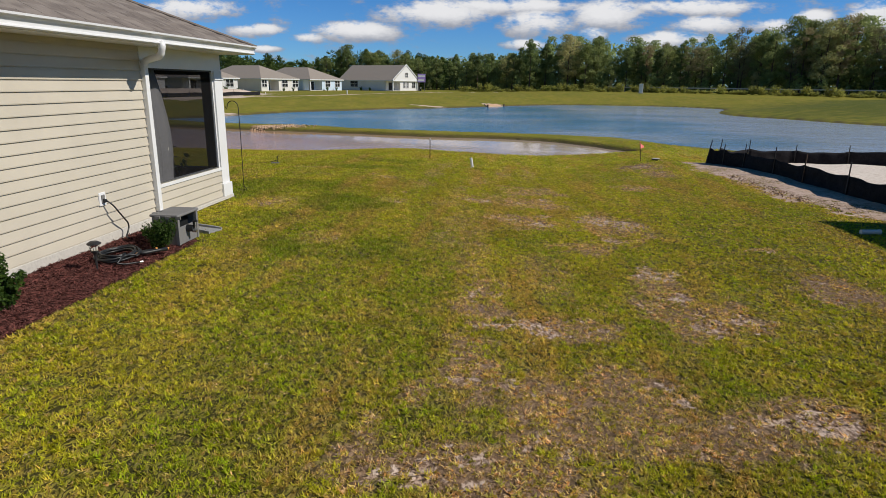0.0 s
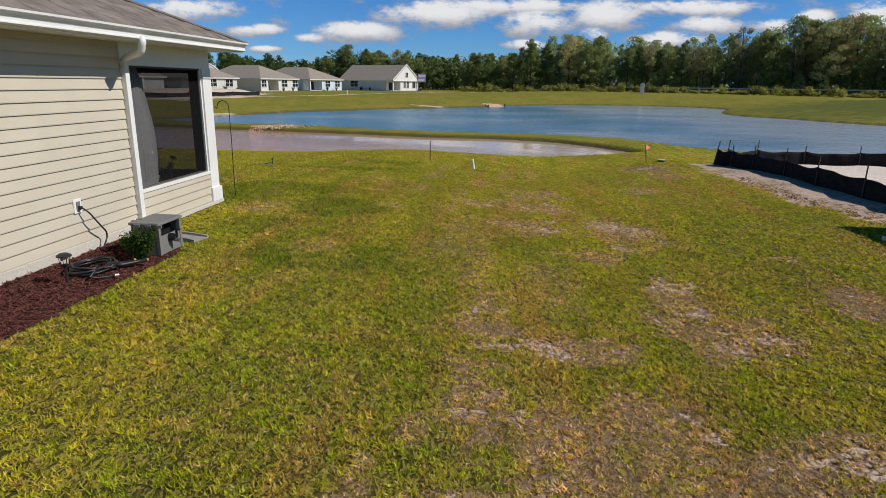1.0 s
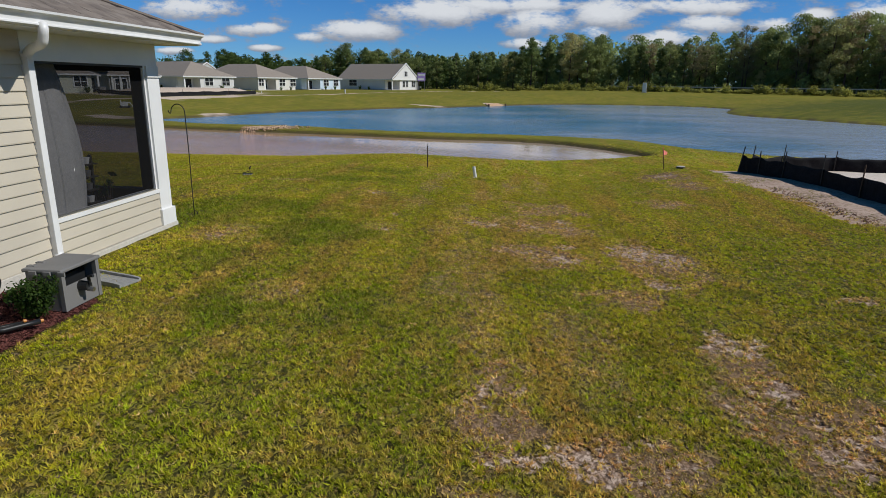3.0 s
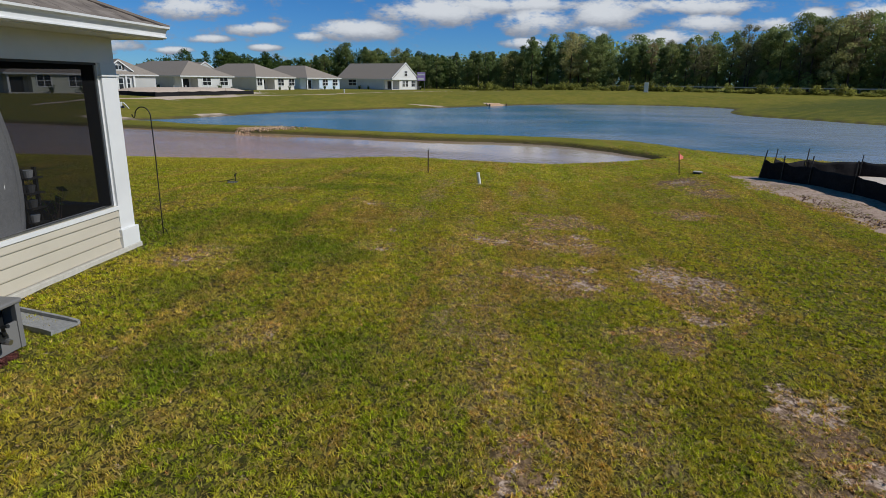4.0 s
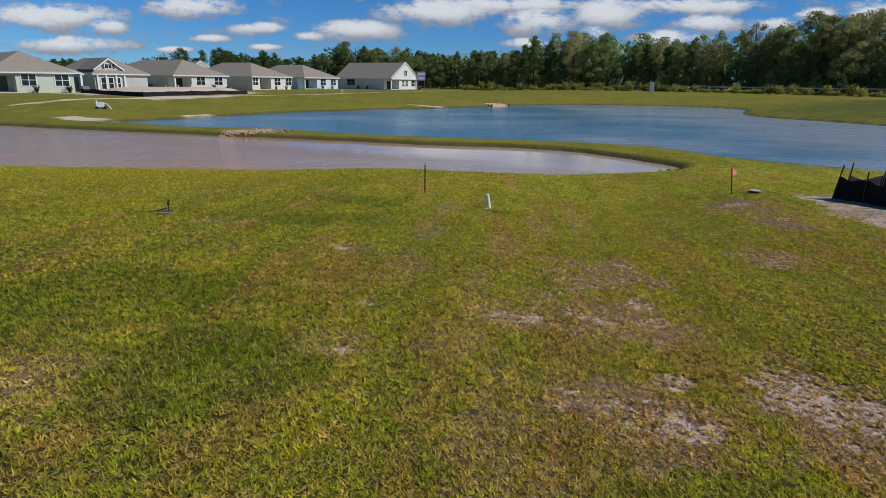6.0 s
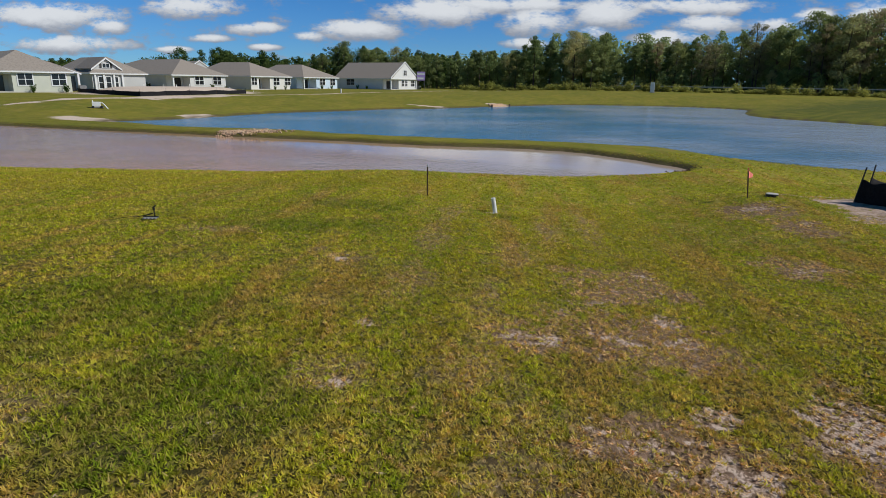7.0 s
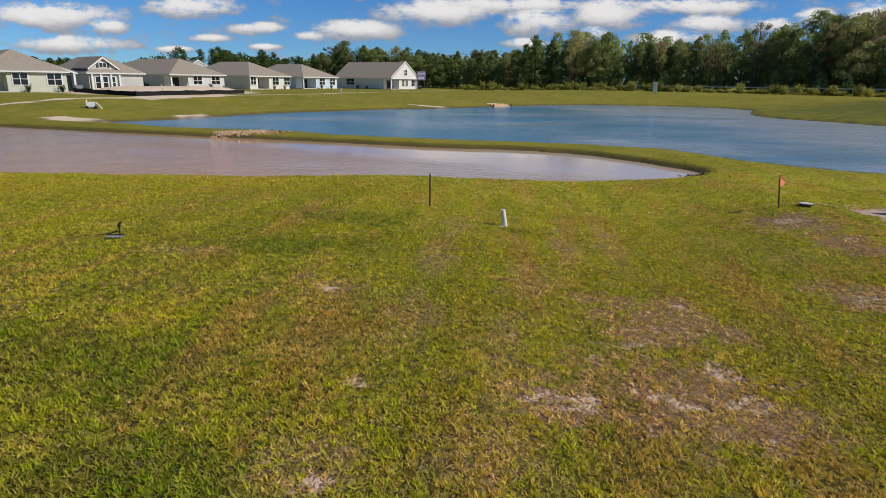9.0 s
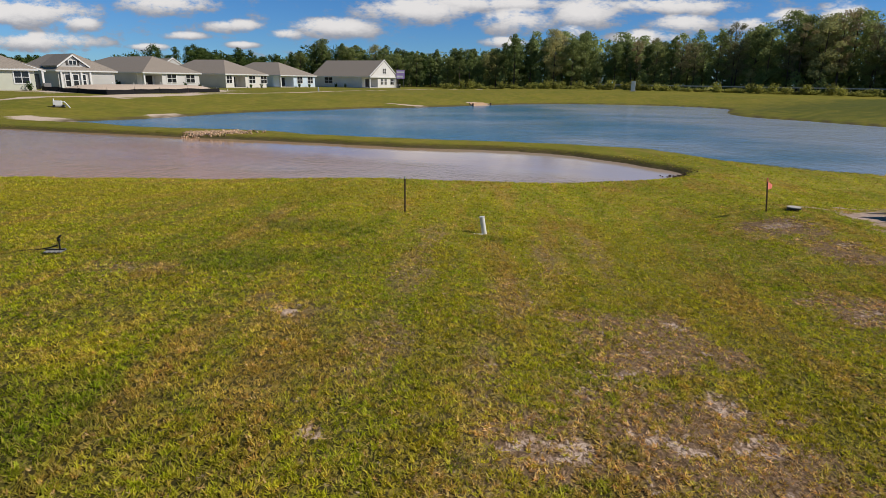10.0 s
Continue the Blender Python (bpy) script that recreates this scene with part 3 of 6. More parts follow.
# lush grass, with cloud shade painted in at the left lawn and far spit
LUSH_SHADED = [
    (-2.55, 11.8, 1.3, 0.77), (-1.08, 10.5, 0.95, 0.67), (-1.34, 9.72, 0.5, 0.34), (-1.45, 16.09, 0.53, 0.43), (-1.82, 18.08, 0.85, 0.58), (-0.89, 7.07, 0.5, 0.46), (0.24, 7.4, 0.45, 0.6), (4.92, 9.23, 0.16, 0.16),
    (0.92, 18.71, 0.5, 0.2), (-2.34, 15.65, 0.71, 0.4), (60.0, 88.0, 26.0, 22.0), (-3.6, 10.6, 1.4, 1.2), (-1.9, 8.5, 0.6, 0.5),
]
GOLD = [
    (-8.4, 21.0, 3.5, 2.6), (-2.5, 22.5, 4.0, 1.8), (0.23, 16.7, 0.18, 0.9), (0.37, 14.1, 0.16, 1.1), (0.45, 12.0, 0.14, 0.8), (3.14, 18.3, 0.9, 2.4), (3.6, 14.9, 0.5, 1.2), (3.6, 13.5, 0.45, 0.9), (1.77, 16.5, 0.22, 1.2),
    (-0.81, 3.43, 0.6, 0.5), (-1.4, 5.2, 0.4, 1.0),
]

TRACK = [(-46.4, 61.0), (-44.4, 65.6), (-42.1, 71.2), (-39.6, 78.0), (-35.6, 89.1), (-29.8, 102.9), (-28.2, 117.0), (-23.6, 134.9), (-16.0, 160.9), (2.0, 172.0)]


def spots(table, x, y, edge, seed):
    best = np.zeros(np.shape(x))
    rag = (wander(x, y, 2.6, seed) - 0.5) * edge + (wander(x, y, 8.0, seed + 1) - 0.5) * edge * 0.8
    x, y = x + 0.16 * (wander(x, y, 2.6, seed + 30) - 0.5) + 0.16 * (wander(x, y, 7.0, seed + 31) - 0.5), y + 0.2 * (wander(x, y, 2.6, seed + 40) - 0.5) + 0.16 * (wander(x, y, 7.0, seed + 41) - 0.5)
    for cx, cy, a, b in table:
        best = np.maximum(best, step(-0.7, 0.75, 1 - ((x - cx) / a) ** 2 - ((y - cy) / b) ** 2 + rag))
    return best


def lawn_state(x, y, d):
    bare = spots(BARE_NEAR + BARE_FAR, x, y, 2.4, 1)
    dry = np.maximum(spots(DRY_NEAR + DRY_FAR, x, y, 2.4, 4), 0.45 * spots(DRY_FAINT, x, y, 1.8, 24))
    bare = np.maximum(bare, dry * step(0.62, 0.78, wander(x, y, 6.5, 13)) * (y < 24))
    lush_shaded = spots(LUSH_SHADED, x, y, 1.6, 7) * (1 - dry)
    gold = spots(GOLD, x, y, 1.6, 15) * (1 - dry) * (1 - lush_shaded)
    lot = signed(LOT, x, y)
    rough = lot + 1.0 * (wander(x, y, 1.3, 9) - 0.5) + 0.9 * (wander(x, y, 4.0, 19) - 0.5)
    outer = step(0.45, -0.2, rough)
    bare = np.maximum(bare, outer)
    sand = step(-0.35, -1.0, lot + 0.9 * (wander(x, y, 1.3, 9) - 0.5) + 0.7 * (wander(x, y, 4.0, 19) - 0.5))
    sand = sand * (1 + step(-1.2, -2.4, lot))
    sand = np.maximum(sand, outer * step(0.46, 0.6, 0.6 * wander(x, y, 1.6, 17) + 0.4 * wander(x, y, 5.0, 18)))
    rag = 0.8 * (wander(x, y, 0.8, 2) - 0.5) + 1.3 * (wander(x, y, 2.2, 8) - 0.5)
    for cx, cy, a, b in ((-33.2, 54.2, 3.6, 1.9), (-27.6, 62.6, 2.4, 2.6), (-40.5, 79.0, 2.6, 6.0), (-37.5, 86.0, 2.0, 5.0), (-10.0, 94.0, 4.0, 0.8), (-1.5, 106.5, 2.6, 1.6), (9.1, 23.2, 0.6, 0.25), (8.4, 21.2, 0.6, 0.45), (7.95, 22.3, 0.5, 0.12), (-51.5, 98.0, 12.5, 17.0)):
        sand = np.maximum(sand, step(-0.3, 0.5, 1 - ((x - cx) / a) ** 2 - ((y - cy) / b) ** 2 + rag))
    for (ax, ay), (bx, by) in zip(TRACK, TRACK[1:]):
        t = np.clip(((x - ax) * (bx - ax) + (y - ay) * (by - ay)) / ((bx - ax) ** 2 + (by - ay) ** 2), 0, 1)
        off = np.hypot(x - ax - t * (bx - ax), y - ay - t * (by - ay))
        sand = np.maximum(sand, step(1.1, 0.2, off + 1.2 * rag))
    wet = step(0.7, 0.1, np.abs(d)) * 0.95
    return bare, dry, lush_shaded, gold, sand, wet


def spread(parts):
    """Grid lines from (start, end, step) runs."""
    out = []
    for a, b, s in parts:
        out.extend(np.arange(a, b, s))
    return np.array(out)


def build_ground():
    gx = spread([(-2600, -600, 400), (-600, -120, 40), (-120, -60, 4), (-60, -12, 0.8), (-12, -3.4, 0.4), (-3.4, 7.5, 0.09), (7.5, 9.5, 0.13), (9.5, 20, 0.3), (20, 80, 1.0), (80, 160, 6), (160, 600, 40), (600, 2601, 400)])
    gy = spread([(-400, -40, 40), (-40, -4, 4), (-4, 1.5, 0.5), (1.5, 17, 0.09), (17, 27, 0.22), (27, 52, 0.36), (52, 125, 0.9), (125, 240, 4), (240, 600, 40), (600, 3001, 400)])
    x, y = np.meshgrid(gx, gy)
    x, y = x.ravel(), y.ravel()
    z, d = land(x, y)
    bare, dry, lush_shaded, gold, sand, wet = lawn_state(x, y, d)
    z = z - 0.015 * bare + 0.02 * (wander(x, y, 3.0, 11) - 0.5) * (y < 30)
    # the lot: pushed up sand
    z = z + 0.12 * step(0.3, -1.5, signed(LOT, x, y)) * (0.4 + wander(x, y, 0.8, 6))
    nx, ny = len(gx), len(gy)
    i = np.arange(nx * ny).reshape(ny, nx)
    faces = np.stack([i[:-1, :-1], i[:-1, 1:], i[1:, 1:], i[1:, :-1]], -1).reshape(-1, 4)
    me = big_mesh("ground", np.stack([x, y, z], 1), faces, M_GROUND, dict(bare=bare, dry=dry, lush_shaded=lush_shaded, gold=gold, sand=sand, wet=wet), True)
    ob = new("ground", me)
    return tagged(ob, "patchy yellow-green lawn with bare sandy spots, sloping to water", "ground", kind="structure")


def water_sheet(name, loop, mat, label, grow):
    bm = bmesh.new()
    c = loop.mean(0)
    out = [bm.verts.new((*(p + (p - c) / np.linalg.norm(p - c) * grow), WATER)) for p in loop]
    bm.faces.new(out)
    bmesh.ops.triangulate(bm, faces=bm.faces[:])
    ob = new(name, mesh_of(name, bm, mat))
    return tagged(ob, label, "water", kind="structure")


build_ground()
water_sheet("pond_water", POND, M_POND, "muddy pinkish-brown pond with faint ripples", 0.5)
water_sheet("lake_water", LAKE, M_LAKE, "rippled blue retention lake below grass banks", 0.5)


# ---- the near house ----
WALL, CORNER = -3.072, 9.87  # its side wall's plane, and the porch's far corner
LAP, SLAB, SOFFIT = 0.1275, 0.15, 2.52
WIN = (7.61, 9.57, 0.575, 2.235)  # the porch opening: from, to, sill, head
PITCH = 0.42


def board_mesh(length, height=LAP, proud=0.022):
    """One lap of siding, along y from 0, with its drip edge turned under."""
    bm = bmesh.new()
    prism(bm, [(0.0, 0.004), (proud, 0.0), (proud + 0.001, 0.012), (0.004, height + 0.006), (0.0, height + 0.006)], "y", 0, length)
    return mesh_of("siding_board", bm, M_SIDING)


def near_house():
    house = thing("house", "cream vinyl-sided house with grey shingle roof and screened porch", "house")
    far_y = -9.0
    part("foundation", solid(-14.9, WALL + 0.030, far_y, 7.40, -0.4, SLAB, 0.008), M_SLAB, house, "pale concrete slab edge")
    part("porch_slab", solid(-14.9, WALL + 0.062, 7.404, CORNER + 0.055, -0.4, 0.058, 0.008), M_SLAB, house, "pale concrete porch slab")
    wall = part("wall", solid(WALL - 0.16, WALL - 0.002, far_y, 7.45, SLAB, SOFFIT), M_SIDING, house)
    bm = solid(-14.9, WALL - 0.16, far_y, 7.3, SLAB, SOFFIT)
    part("wall", bm, M_SIDING, house, "siding clad house body")
    data = board_mesh(7.462 - far_y)
    for k in range(int((SOFFIT - SLAB) / LAP) + 1):
        b = new("siding_board", data)
        b.location = (WALL, far_y, SLAB + 0.002 + k * LAP)
        b.parent = wall
    # corner board behind the downspout, header, sill and corner column of the porch
    part("corner_board", solid(WALL - 0.12, WALL + 0.022, 7.466, 7.60, SLAB, SOFFIT, 0.003), M_WHITE, house, "white corner trim")
    part("header", solid(WALL - 0.14, WALL + 0.010, 7.60, CORNER, WIN[3], SOFFIT, 0.003), M_WHITE, house, "white porch header panel")
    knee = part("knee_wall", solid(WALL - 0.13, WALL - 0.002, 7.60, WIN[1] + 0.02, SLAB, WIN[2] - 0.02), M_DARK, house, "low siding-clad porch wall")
    data = board_mesh(WIN[1] + 0.02 - 7.60)
    for k in range(4):
        b = new("siding_board", data)
        b.location = (WALL, 7.60, SLAB - 0.085 + k * LAP)
        b.parent = knee
    part("sill", solid(WALL - 0.15, WALL + 0.030, 7.60, WIN[1] + 0.03, WIN[2] - 0.045, WIN[2], 0.004), M_WHITE, house, "white porch sill")
    post = part("column", solid(WALL - 0.05, WALL + 0.025, WIN[1] + 0.02, CORNER, SLAB, WIN[3], 0.004), M_WHITE, house, "white boxed corner column")
    part("column_base", solid(WALL - 0.12, WALL + 0.055, WIN[1] - 0.01, CORNER + 0.03, 0.058, SLAB + 0.135, 0.006), M_WHITE, post)
    part("column_cap", solid(WALL - 0.045, WALL + 0.045, WIN[1] + 0.0, CORNER + 0.02, 2.085, 2.115, 0.004), M_WHITE, post)
    # slim frame that holds the screen, white stiles with dark and metal rails
    frame_ob = part("screen_frame", solid(WALL - 0.045, WALL - 0.005, 7.60, 7.632, WIN[2], WIN[3]), M_WHITE, house, "white screen frame")
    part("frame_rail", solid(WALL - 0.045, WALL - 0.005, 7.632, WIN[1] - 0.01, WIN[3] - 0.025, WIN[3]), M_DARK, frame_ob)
    part("frame_stile", solid(WALL - 0.045, WALL - 0.005, WIN[1] - 0.012, WIN[1] + 0.02, WIN[2], WIN[3]), M_WHITE, frame_ob)
    part("frame_rail", solid(WALL - 0.04, WALL - 0.008, 7.632, WIN[1] - 0.012, WIN[2], WIN[2] + 0.02), M_CHROME, frame_ob)
    bm = bmesh.new()
    bm.faces.new([bm.verts.new(p) for p in ((WALL - 0.03, 7.62, WIN[2]), (WALL - 0.03, WIN[1], WIN[2]), (WALL - 0.03, WIN[1], WIN[3]), (WALL - 0.03, 7.62, WIN[3]))])
    part("insect_screen", bm, M_SCREEN, house, "dark see-through insect screen")
    # porch: floor, far side with its own openings, its indoor shade painted dark
    part("porch_floor", solid(-8.0, WALL - 0.14, 7.3, CORNER - 0.02, SLAB, SLAB + 0.02), M_SLAB, house)
    part("porch_ceiling", solid(-8.0, WALL - 0.14, 7.3, CORNER - 0.01, 2.46, SOFFIT - 0.004), M_WHITE, house)
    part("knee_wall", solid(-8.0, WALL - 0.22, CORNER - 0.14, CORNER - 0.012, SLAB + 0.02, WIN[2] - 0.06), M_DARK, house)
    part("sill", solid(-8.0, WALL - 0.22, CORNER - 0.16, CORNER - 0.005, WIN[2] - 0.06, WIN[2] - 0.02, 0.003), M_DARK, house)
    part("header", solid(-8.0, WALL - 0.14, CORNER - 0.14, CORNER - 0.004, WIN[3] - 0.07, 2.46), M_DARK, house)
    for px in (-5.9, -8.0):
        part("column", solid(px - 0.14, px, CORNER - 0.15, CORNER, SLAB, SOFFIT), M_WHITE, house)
    # inner half of the white column, its unlit face given a dark colour
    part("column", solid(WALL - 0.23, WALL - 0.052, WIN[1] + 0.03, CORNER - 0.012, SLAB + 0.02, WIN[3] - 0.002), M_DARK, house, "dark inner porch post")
    bm = bmesh.new()
    bm.faces.new([bm.verts.new(p) for p in ((-8.0, CORNER - 0.06, WIN[2] - 0.02), (WALL - 0.3, CORNER - 0.06, WIN[2] - 0.02), (WALL - 0.3, CORNER - 0.06, WIN[3]), (-8.0, CORNER - 0.06, WIN[3]))])
    part("insect_screen", bm, M_SCREEN, house)
    part("wall", solid(-8.15, -8.0, 7.3, CORNER - 0.02, SLAB, SOFFIT), M_SIDING, house)
    # eaves
    ex, ey = -2.56, CORNER + 0.28
    part("soffit", solid(-15.3, ex - 0.01, far_y, ey - 0.01, SOFFIT, SOFFIT + 0.025), M_WHITE, house, "white vented soffit")
    part("frieze", solid(WALL, WALL + 0.03, far_y, 7.40, SOFFIT - 0.05, SOFFIT), M_SIDING, house)
    bm = bmesh.new()
    g0 = SOFFIT + 0.012
    prism(bm, [(ex - 0.05, g0 - 0.008), (ex + 0.030, g0 - 0.008), (ex + 0.046, g0 + 0.004), (ex + 0.046, g0 + 0.018), (ex + 0.030, g0 + 0.022), (ex + 0.034, g0 + 0.055), (ex + 0.050, g0 + 0.085), (ex + 0.072, g0 + 0.104), (ex + 0.096, g0 + 0.108), (ex + 0.099, g0 + 0.130), (ex + 0.085, g0 + 0.132), (ex + 0.03, g0 + 0.095), (ex - 0.05, g0 + 0.095)], "y", far_y, ey - 0.02)
    part("gutter", bm, M_WHITE, house, "white moulded aluminium gutter")
    part("fascia", solid(ex - 0.03, ex - 0.004, far_y, ey, SOFFIT - 0.004, SOFFIT + 0.135), M_WHITE, house)
    part("fascia", solid(-15.3, ex - 0.03, ey - 0.03, ey, SOFFIT - 0.004, SOFFIT + 0.135), M_WHITE, house)
    # the hipped roof
    mid = (ex - 15.3) / 2
    run = (ex + 15.3) / 2
    base = SOFFIT + 0.135
    ridge = base + PITCH * run
    bm = bmesh.new()
    a, b, c, d = [bm.verts.new(p) for p in ((ex + 0.05, far_y, base - 0.02), (ex + 0.05, ey + 0.03, base - 0.02), (-15.4, ey + 0.03, base - 0.02), (-15.4, far_y, base - 0.02))]
    e, f = bm.verts.new((mid, ey - run, ridge)), bm.verts.new((mid, far_y, ridge))
    for q in ((a, b, e, f), (b, c, e), (c, d, f, e), (a, f, d)):
        bm.faces.new(q)
    roof = part("roof", bm, M_SHINGLE, house, "weathered grey-brown asphalt shingle roof")
    # shingle tabs on the slope beside the lawn
    rows, cols, gap, wide = 15, 22, 0.145, 0.33
    slope = math.atan(PITCH)
    bm = bmesh.new()
    box(bm, 0, 0.165, 0, wide - 0.006, 0, 0.007)
    tab = mesh_of("shingle", bm, M_SHINGLE)
    ch = random.Random(5)
    for r in range(rows):
        s = r * gap
        x, z = ex + 0.062 - s * math.cos(slope), base - 0.02 + s * math.sin(slope)
        end = ey + 0.02 - s * math.cos(slope)
        for k in range(cols):
            y0 = end - (k + 1) * wide + (0.165 if r % 2 else 0.0) * 1
            if y0 + wide > end + 0.02 and k == 0 and r % 2:
                continue
            o = new("shingle", tab)
            o.matrix_basis = Matrix.Translation((x, y0, z + 0.004)) @ Matrix.Rotation(math.pi, 4, "Z") @ Matrix.Rotation(-slope - 0.018, 4, "Y") @ pose(0, -wide, ch.uniform(0, 0.0015))
            o.parent = roof
    bm = bmesh.new()
    tube(bm, [(ex + 0.055, ey + 0.03, base + 0.004), ((ex + mid) / 2, (ey + ey - run) / 2, (base + ridge) / 2 + 0.02), (mid, ey - run, ridge + 0.02)], 0.03, 6)
    part("hip_cap", bm, M_SHINGLE, roof)
    # downspout
    spout = part("downspout", solid(WALL + 0.024, WALL + 0.085, 7.462, 7.548, 0.16, 2.30, 0.008), M_WHITE, house, "white square downspout")
    bm = bmesh.new()
    path = [(ex + 0.02, 7.16, SOFFIT + 0.0), (ex + 0.02, 7.16, SOFFIT - 0.09), (ex - 0.03, 7.19, SOFFIT - 0.14), (ex - 0.21, 7.33, SOFFIT - 0.165), (WALL + 0.13, 7.47, SOFFIT - 0.185), (WALL + 0.065, 7.503, SOFFIT - 0.24), (WALL + 0.055, 7.505, 2.1)]
    tube(bm, [tuple(q) for q in smooth_loop(path, 4)[: (len(path) - 1) * 4 + 1]], 0.045, 14)
    part("elbow", bm, M_WHITE, spout, smooth=True)
    bm = bmesh.new()
    tube(bm, [(WALL + 0.055, 7.495, 0.22), (WALL + 0.065, 7.495, 0.15), (WALL + 0.13, 7.49, 0.10), (WALL + 0.26, 7.48, 0.075)], 0.044, 14)
    part("elbow", bm, M_WHITE, spout, smooth=True)
    # outdoor socket
    plate = part("socket_plate", solid(WALL + 0.004, WALL + 0.03, 6.255, 6.385, 0.52, 0.69, 0.006), M_WHITE, house, "white outdoor socket plate")
    part("socket", solid(WALL + 0.03, WALL + 0.042, 6.29, 6.35, 0.55, 0.66, 0.004), M_BOX, plate)
    part("plug", solid(WALL + 0.03, WALL + 0.075, 6.30, 6.345, 0.565, 0.605, 0.008), M_RUBBER, plate)
    return house


near_house()


# ---- houses across the lake ----
def far_window(parent, u, z, w, h, two=True, white=None):
    """A pair of sashes in white trim, on the face v = 0; u is the middle."""
    tr = part("window", solid(u - w / 2 - 0.09, u + w / 2 + 0.09, -0.07, 0.02, z - 0.09, z + h + 0.09), M_WHITE, parent, "white-trimmed window")
    n = 2 if two else 1
    for k in range(n):
        a = u - w / 2 + k * w / n + 0.05
        for j in range(2):
            part("pane", solid(a, a + w / n - 0.10, -0.085, -0.05, z + 0.04 + j * h / 2, z + h / 2 - 0.04 + j * h / 2), M_GLASS, tr)
    return tr


def far_house(at, heading, wide, deep, colour, kind, label, ridge=3.05, porch=(0.0, 3.6), windows=(), side=(), gable=None, wing=False, rear=0.6):
    """Local x runs along the lake side, y away from the lake; the near left corner is the origin."""
    h = thing("house", label, "house", "houses across the lake", at=at, turn=heading)
    wall_mat = painted("siding_" + colour[0], colour[1], 0.6, 0.05, 0.4, 8.0)
    eave = 2.62
    p0, p1 = porch
    part("foundation", solid(-0.03, wide + 0.03, -0.03, deep, -1.2, 0.14), M_SLAB, h)
    if p1 > p0:
        part("wall", solid(p1, wide, 0, 0.2, 0.14, eave), wall_mat, h)
        if p0 > 0.1:
            part("wall", solid(0, p0, 0, 0.2, 0.14, eave), wall_mat, h)
        back = part("wall", solid(max(p0, 0.1), p1, 2.4, 2.6, 0.14, eave), wall_mat, h)
        part("wall", solid(p1, p1 + 0.2, 0.2, 2.6, 0.14, eave), wall_mat, h)
        part("patio_door", solid(p1 - 2.3, p1 - 0.5, 2.32, 2.42, 0.16, 2.2), M_GLASS, back, "dark glass patio door")
        part("door_frame", solid(p1 - 2.4, p1 - 2.3, 2.3, 2.42, 0.16, 2.3), M_WHITE, back)
        part("column", solid(p0 + 0.02, p0 + 0.3, 0.0, 0.28, 0.14, eave), M_WHITE, h, "white porch column")
        part("beam", solid(p0, p1, 0.02, 0.26, 2.4, eave), M_WHITE, h)
    else:
        part("wall", solid(0, wide, 0, 0.2, 0.14, eave), wall_mat, h)
    y_open = 2.6 if (p1 > p0 and p0 < 0.1) else 0.2
    part("wall", solid(0, 0.2, y_open, deep, 0.14, eave), wall_mat, h)
    part("wall", solid(wide - 0.2, wide, 0.2, deep, 0.14, eave), wall_mat, h)
    part("wall", solid(0.2, wide - 0.2, deep - 0.2, deep, 0.14, eave), wall_mat, h)
    o = 0.42
    part("fascia", solid(-o, wide + o, -o, -o + 0.05, eave - 0.03, eave + 0.2), M_WHITE, h, "white fascia and gutter")
    part("fascia", solid(-o, -o + 0.05, -o + 0.05, deep + o, eave - 0.03, eave + 0.2), M_WHITE, h)
    part("soffit", solid(-o + 0.05, wide + o, -o + 0.05, deep + o, eave - 0.03, eave), M_WHITE, h)
    zr, ze = eave + ridge, eave + 0.16
    bm = bmesh.new()
    x0, x1, y0, y1, xm = -o - 0.03, wide + o + 0.03, -o - 0.03, deep + o, wide / 2
    run = (x1 - x0) / 2
    if kind == "hip":
        vs = [bm.verts.new(p) for p in ((x0, y0, ze), (x1, y0, ze), (x1, y1, ze), (x0, y1, ze), (xm, y0 + run, zr), (xm, y1 - run * rear, zr))]
        for q in ((0, 1, 4), (1, 2, 5, 4), (2, 3, 5), (3, 0, 4, 5), (3, 2, 1, 0)):
            bm.faces.new([vs[k] for k in q])
        part("roof", bm, M_FAR_ROOF, h, "grey-brown shingle hip roof")
    else:
        prism(bm, [(x0, ze), (x1, ze), (xm, zr)], "y", y0 + 0.25, y1)
        part("roof", bm, M_FAR_ROOF, h, "grey-brown shingle gable roof")
        bm = bmesh.new()
        prism(bm, [(0.05, ze - 0.05), (wide - 0.05, ze - 0.05), (xm, zr - 0.28)], "y", -0.27, -0.21)
        g = part("gable_wall", bm, wall_mat, h)
        for sx in (-1, 1):
            bm = bmesh.new()
            prism(bm, [(xm + sx * run, ze), (xm + sx * run, ze + 0.26), (xm, zr + 0.24), (xm, zr - 0.02)], "y", y0 + 0.1, y0 + 0.26)
            part("rake_board", bm, M_WHITE, g, "white rake board")
        w = part("window", solid(xm - 0.75, xm + 0.75, -0.35, -0.26, ze + 0.75, ze + 2.2), M_WHITE, g, "white-trimmed gable window")
        for k in (-0.34, 0.34):
            for j in (0.85, 1.52):
                part("pane", solid(xm + k - 0.27, xm + k + 0.27, -0.365, -0.34, ze + j, ze + j + 0.58), M_GLASS, w)
    for u, z, w, ht, two in windows:
        far_window(h, u, z, w, ht, two)
    for v, z, w, ht in side:
        tr = part("window", solid(-0.07, 0.02, v - w / 2 - 0.09, v + w / 2 + 0.09, z - 0.09, z + ht + 0.09), M_WHITE, h)
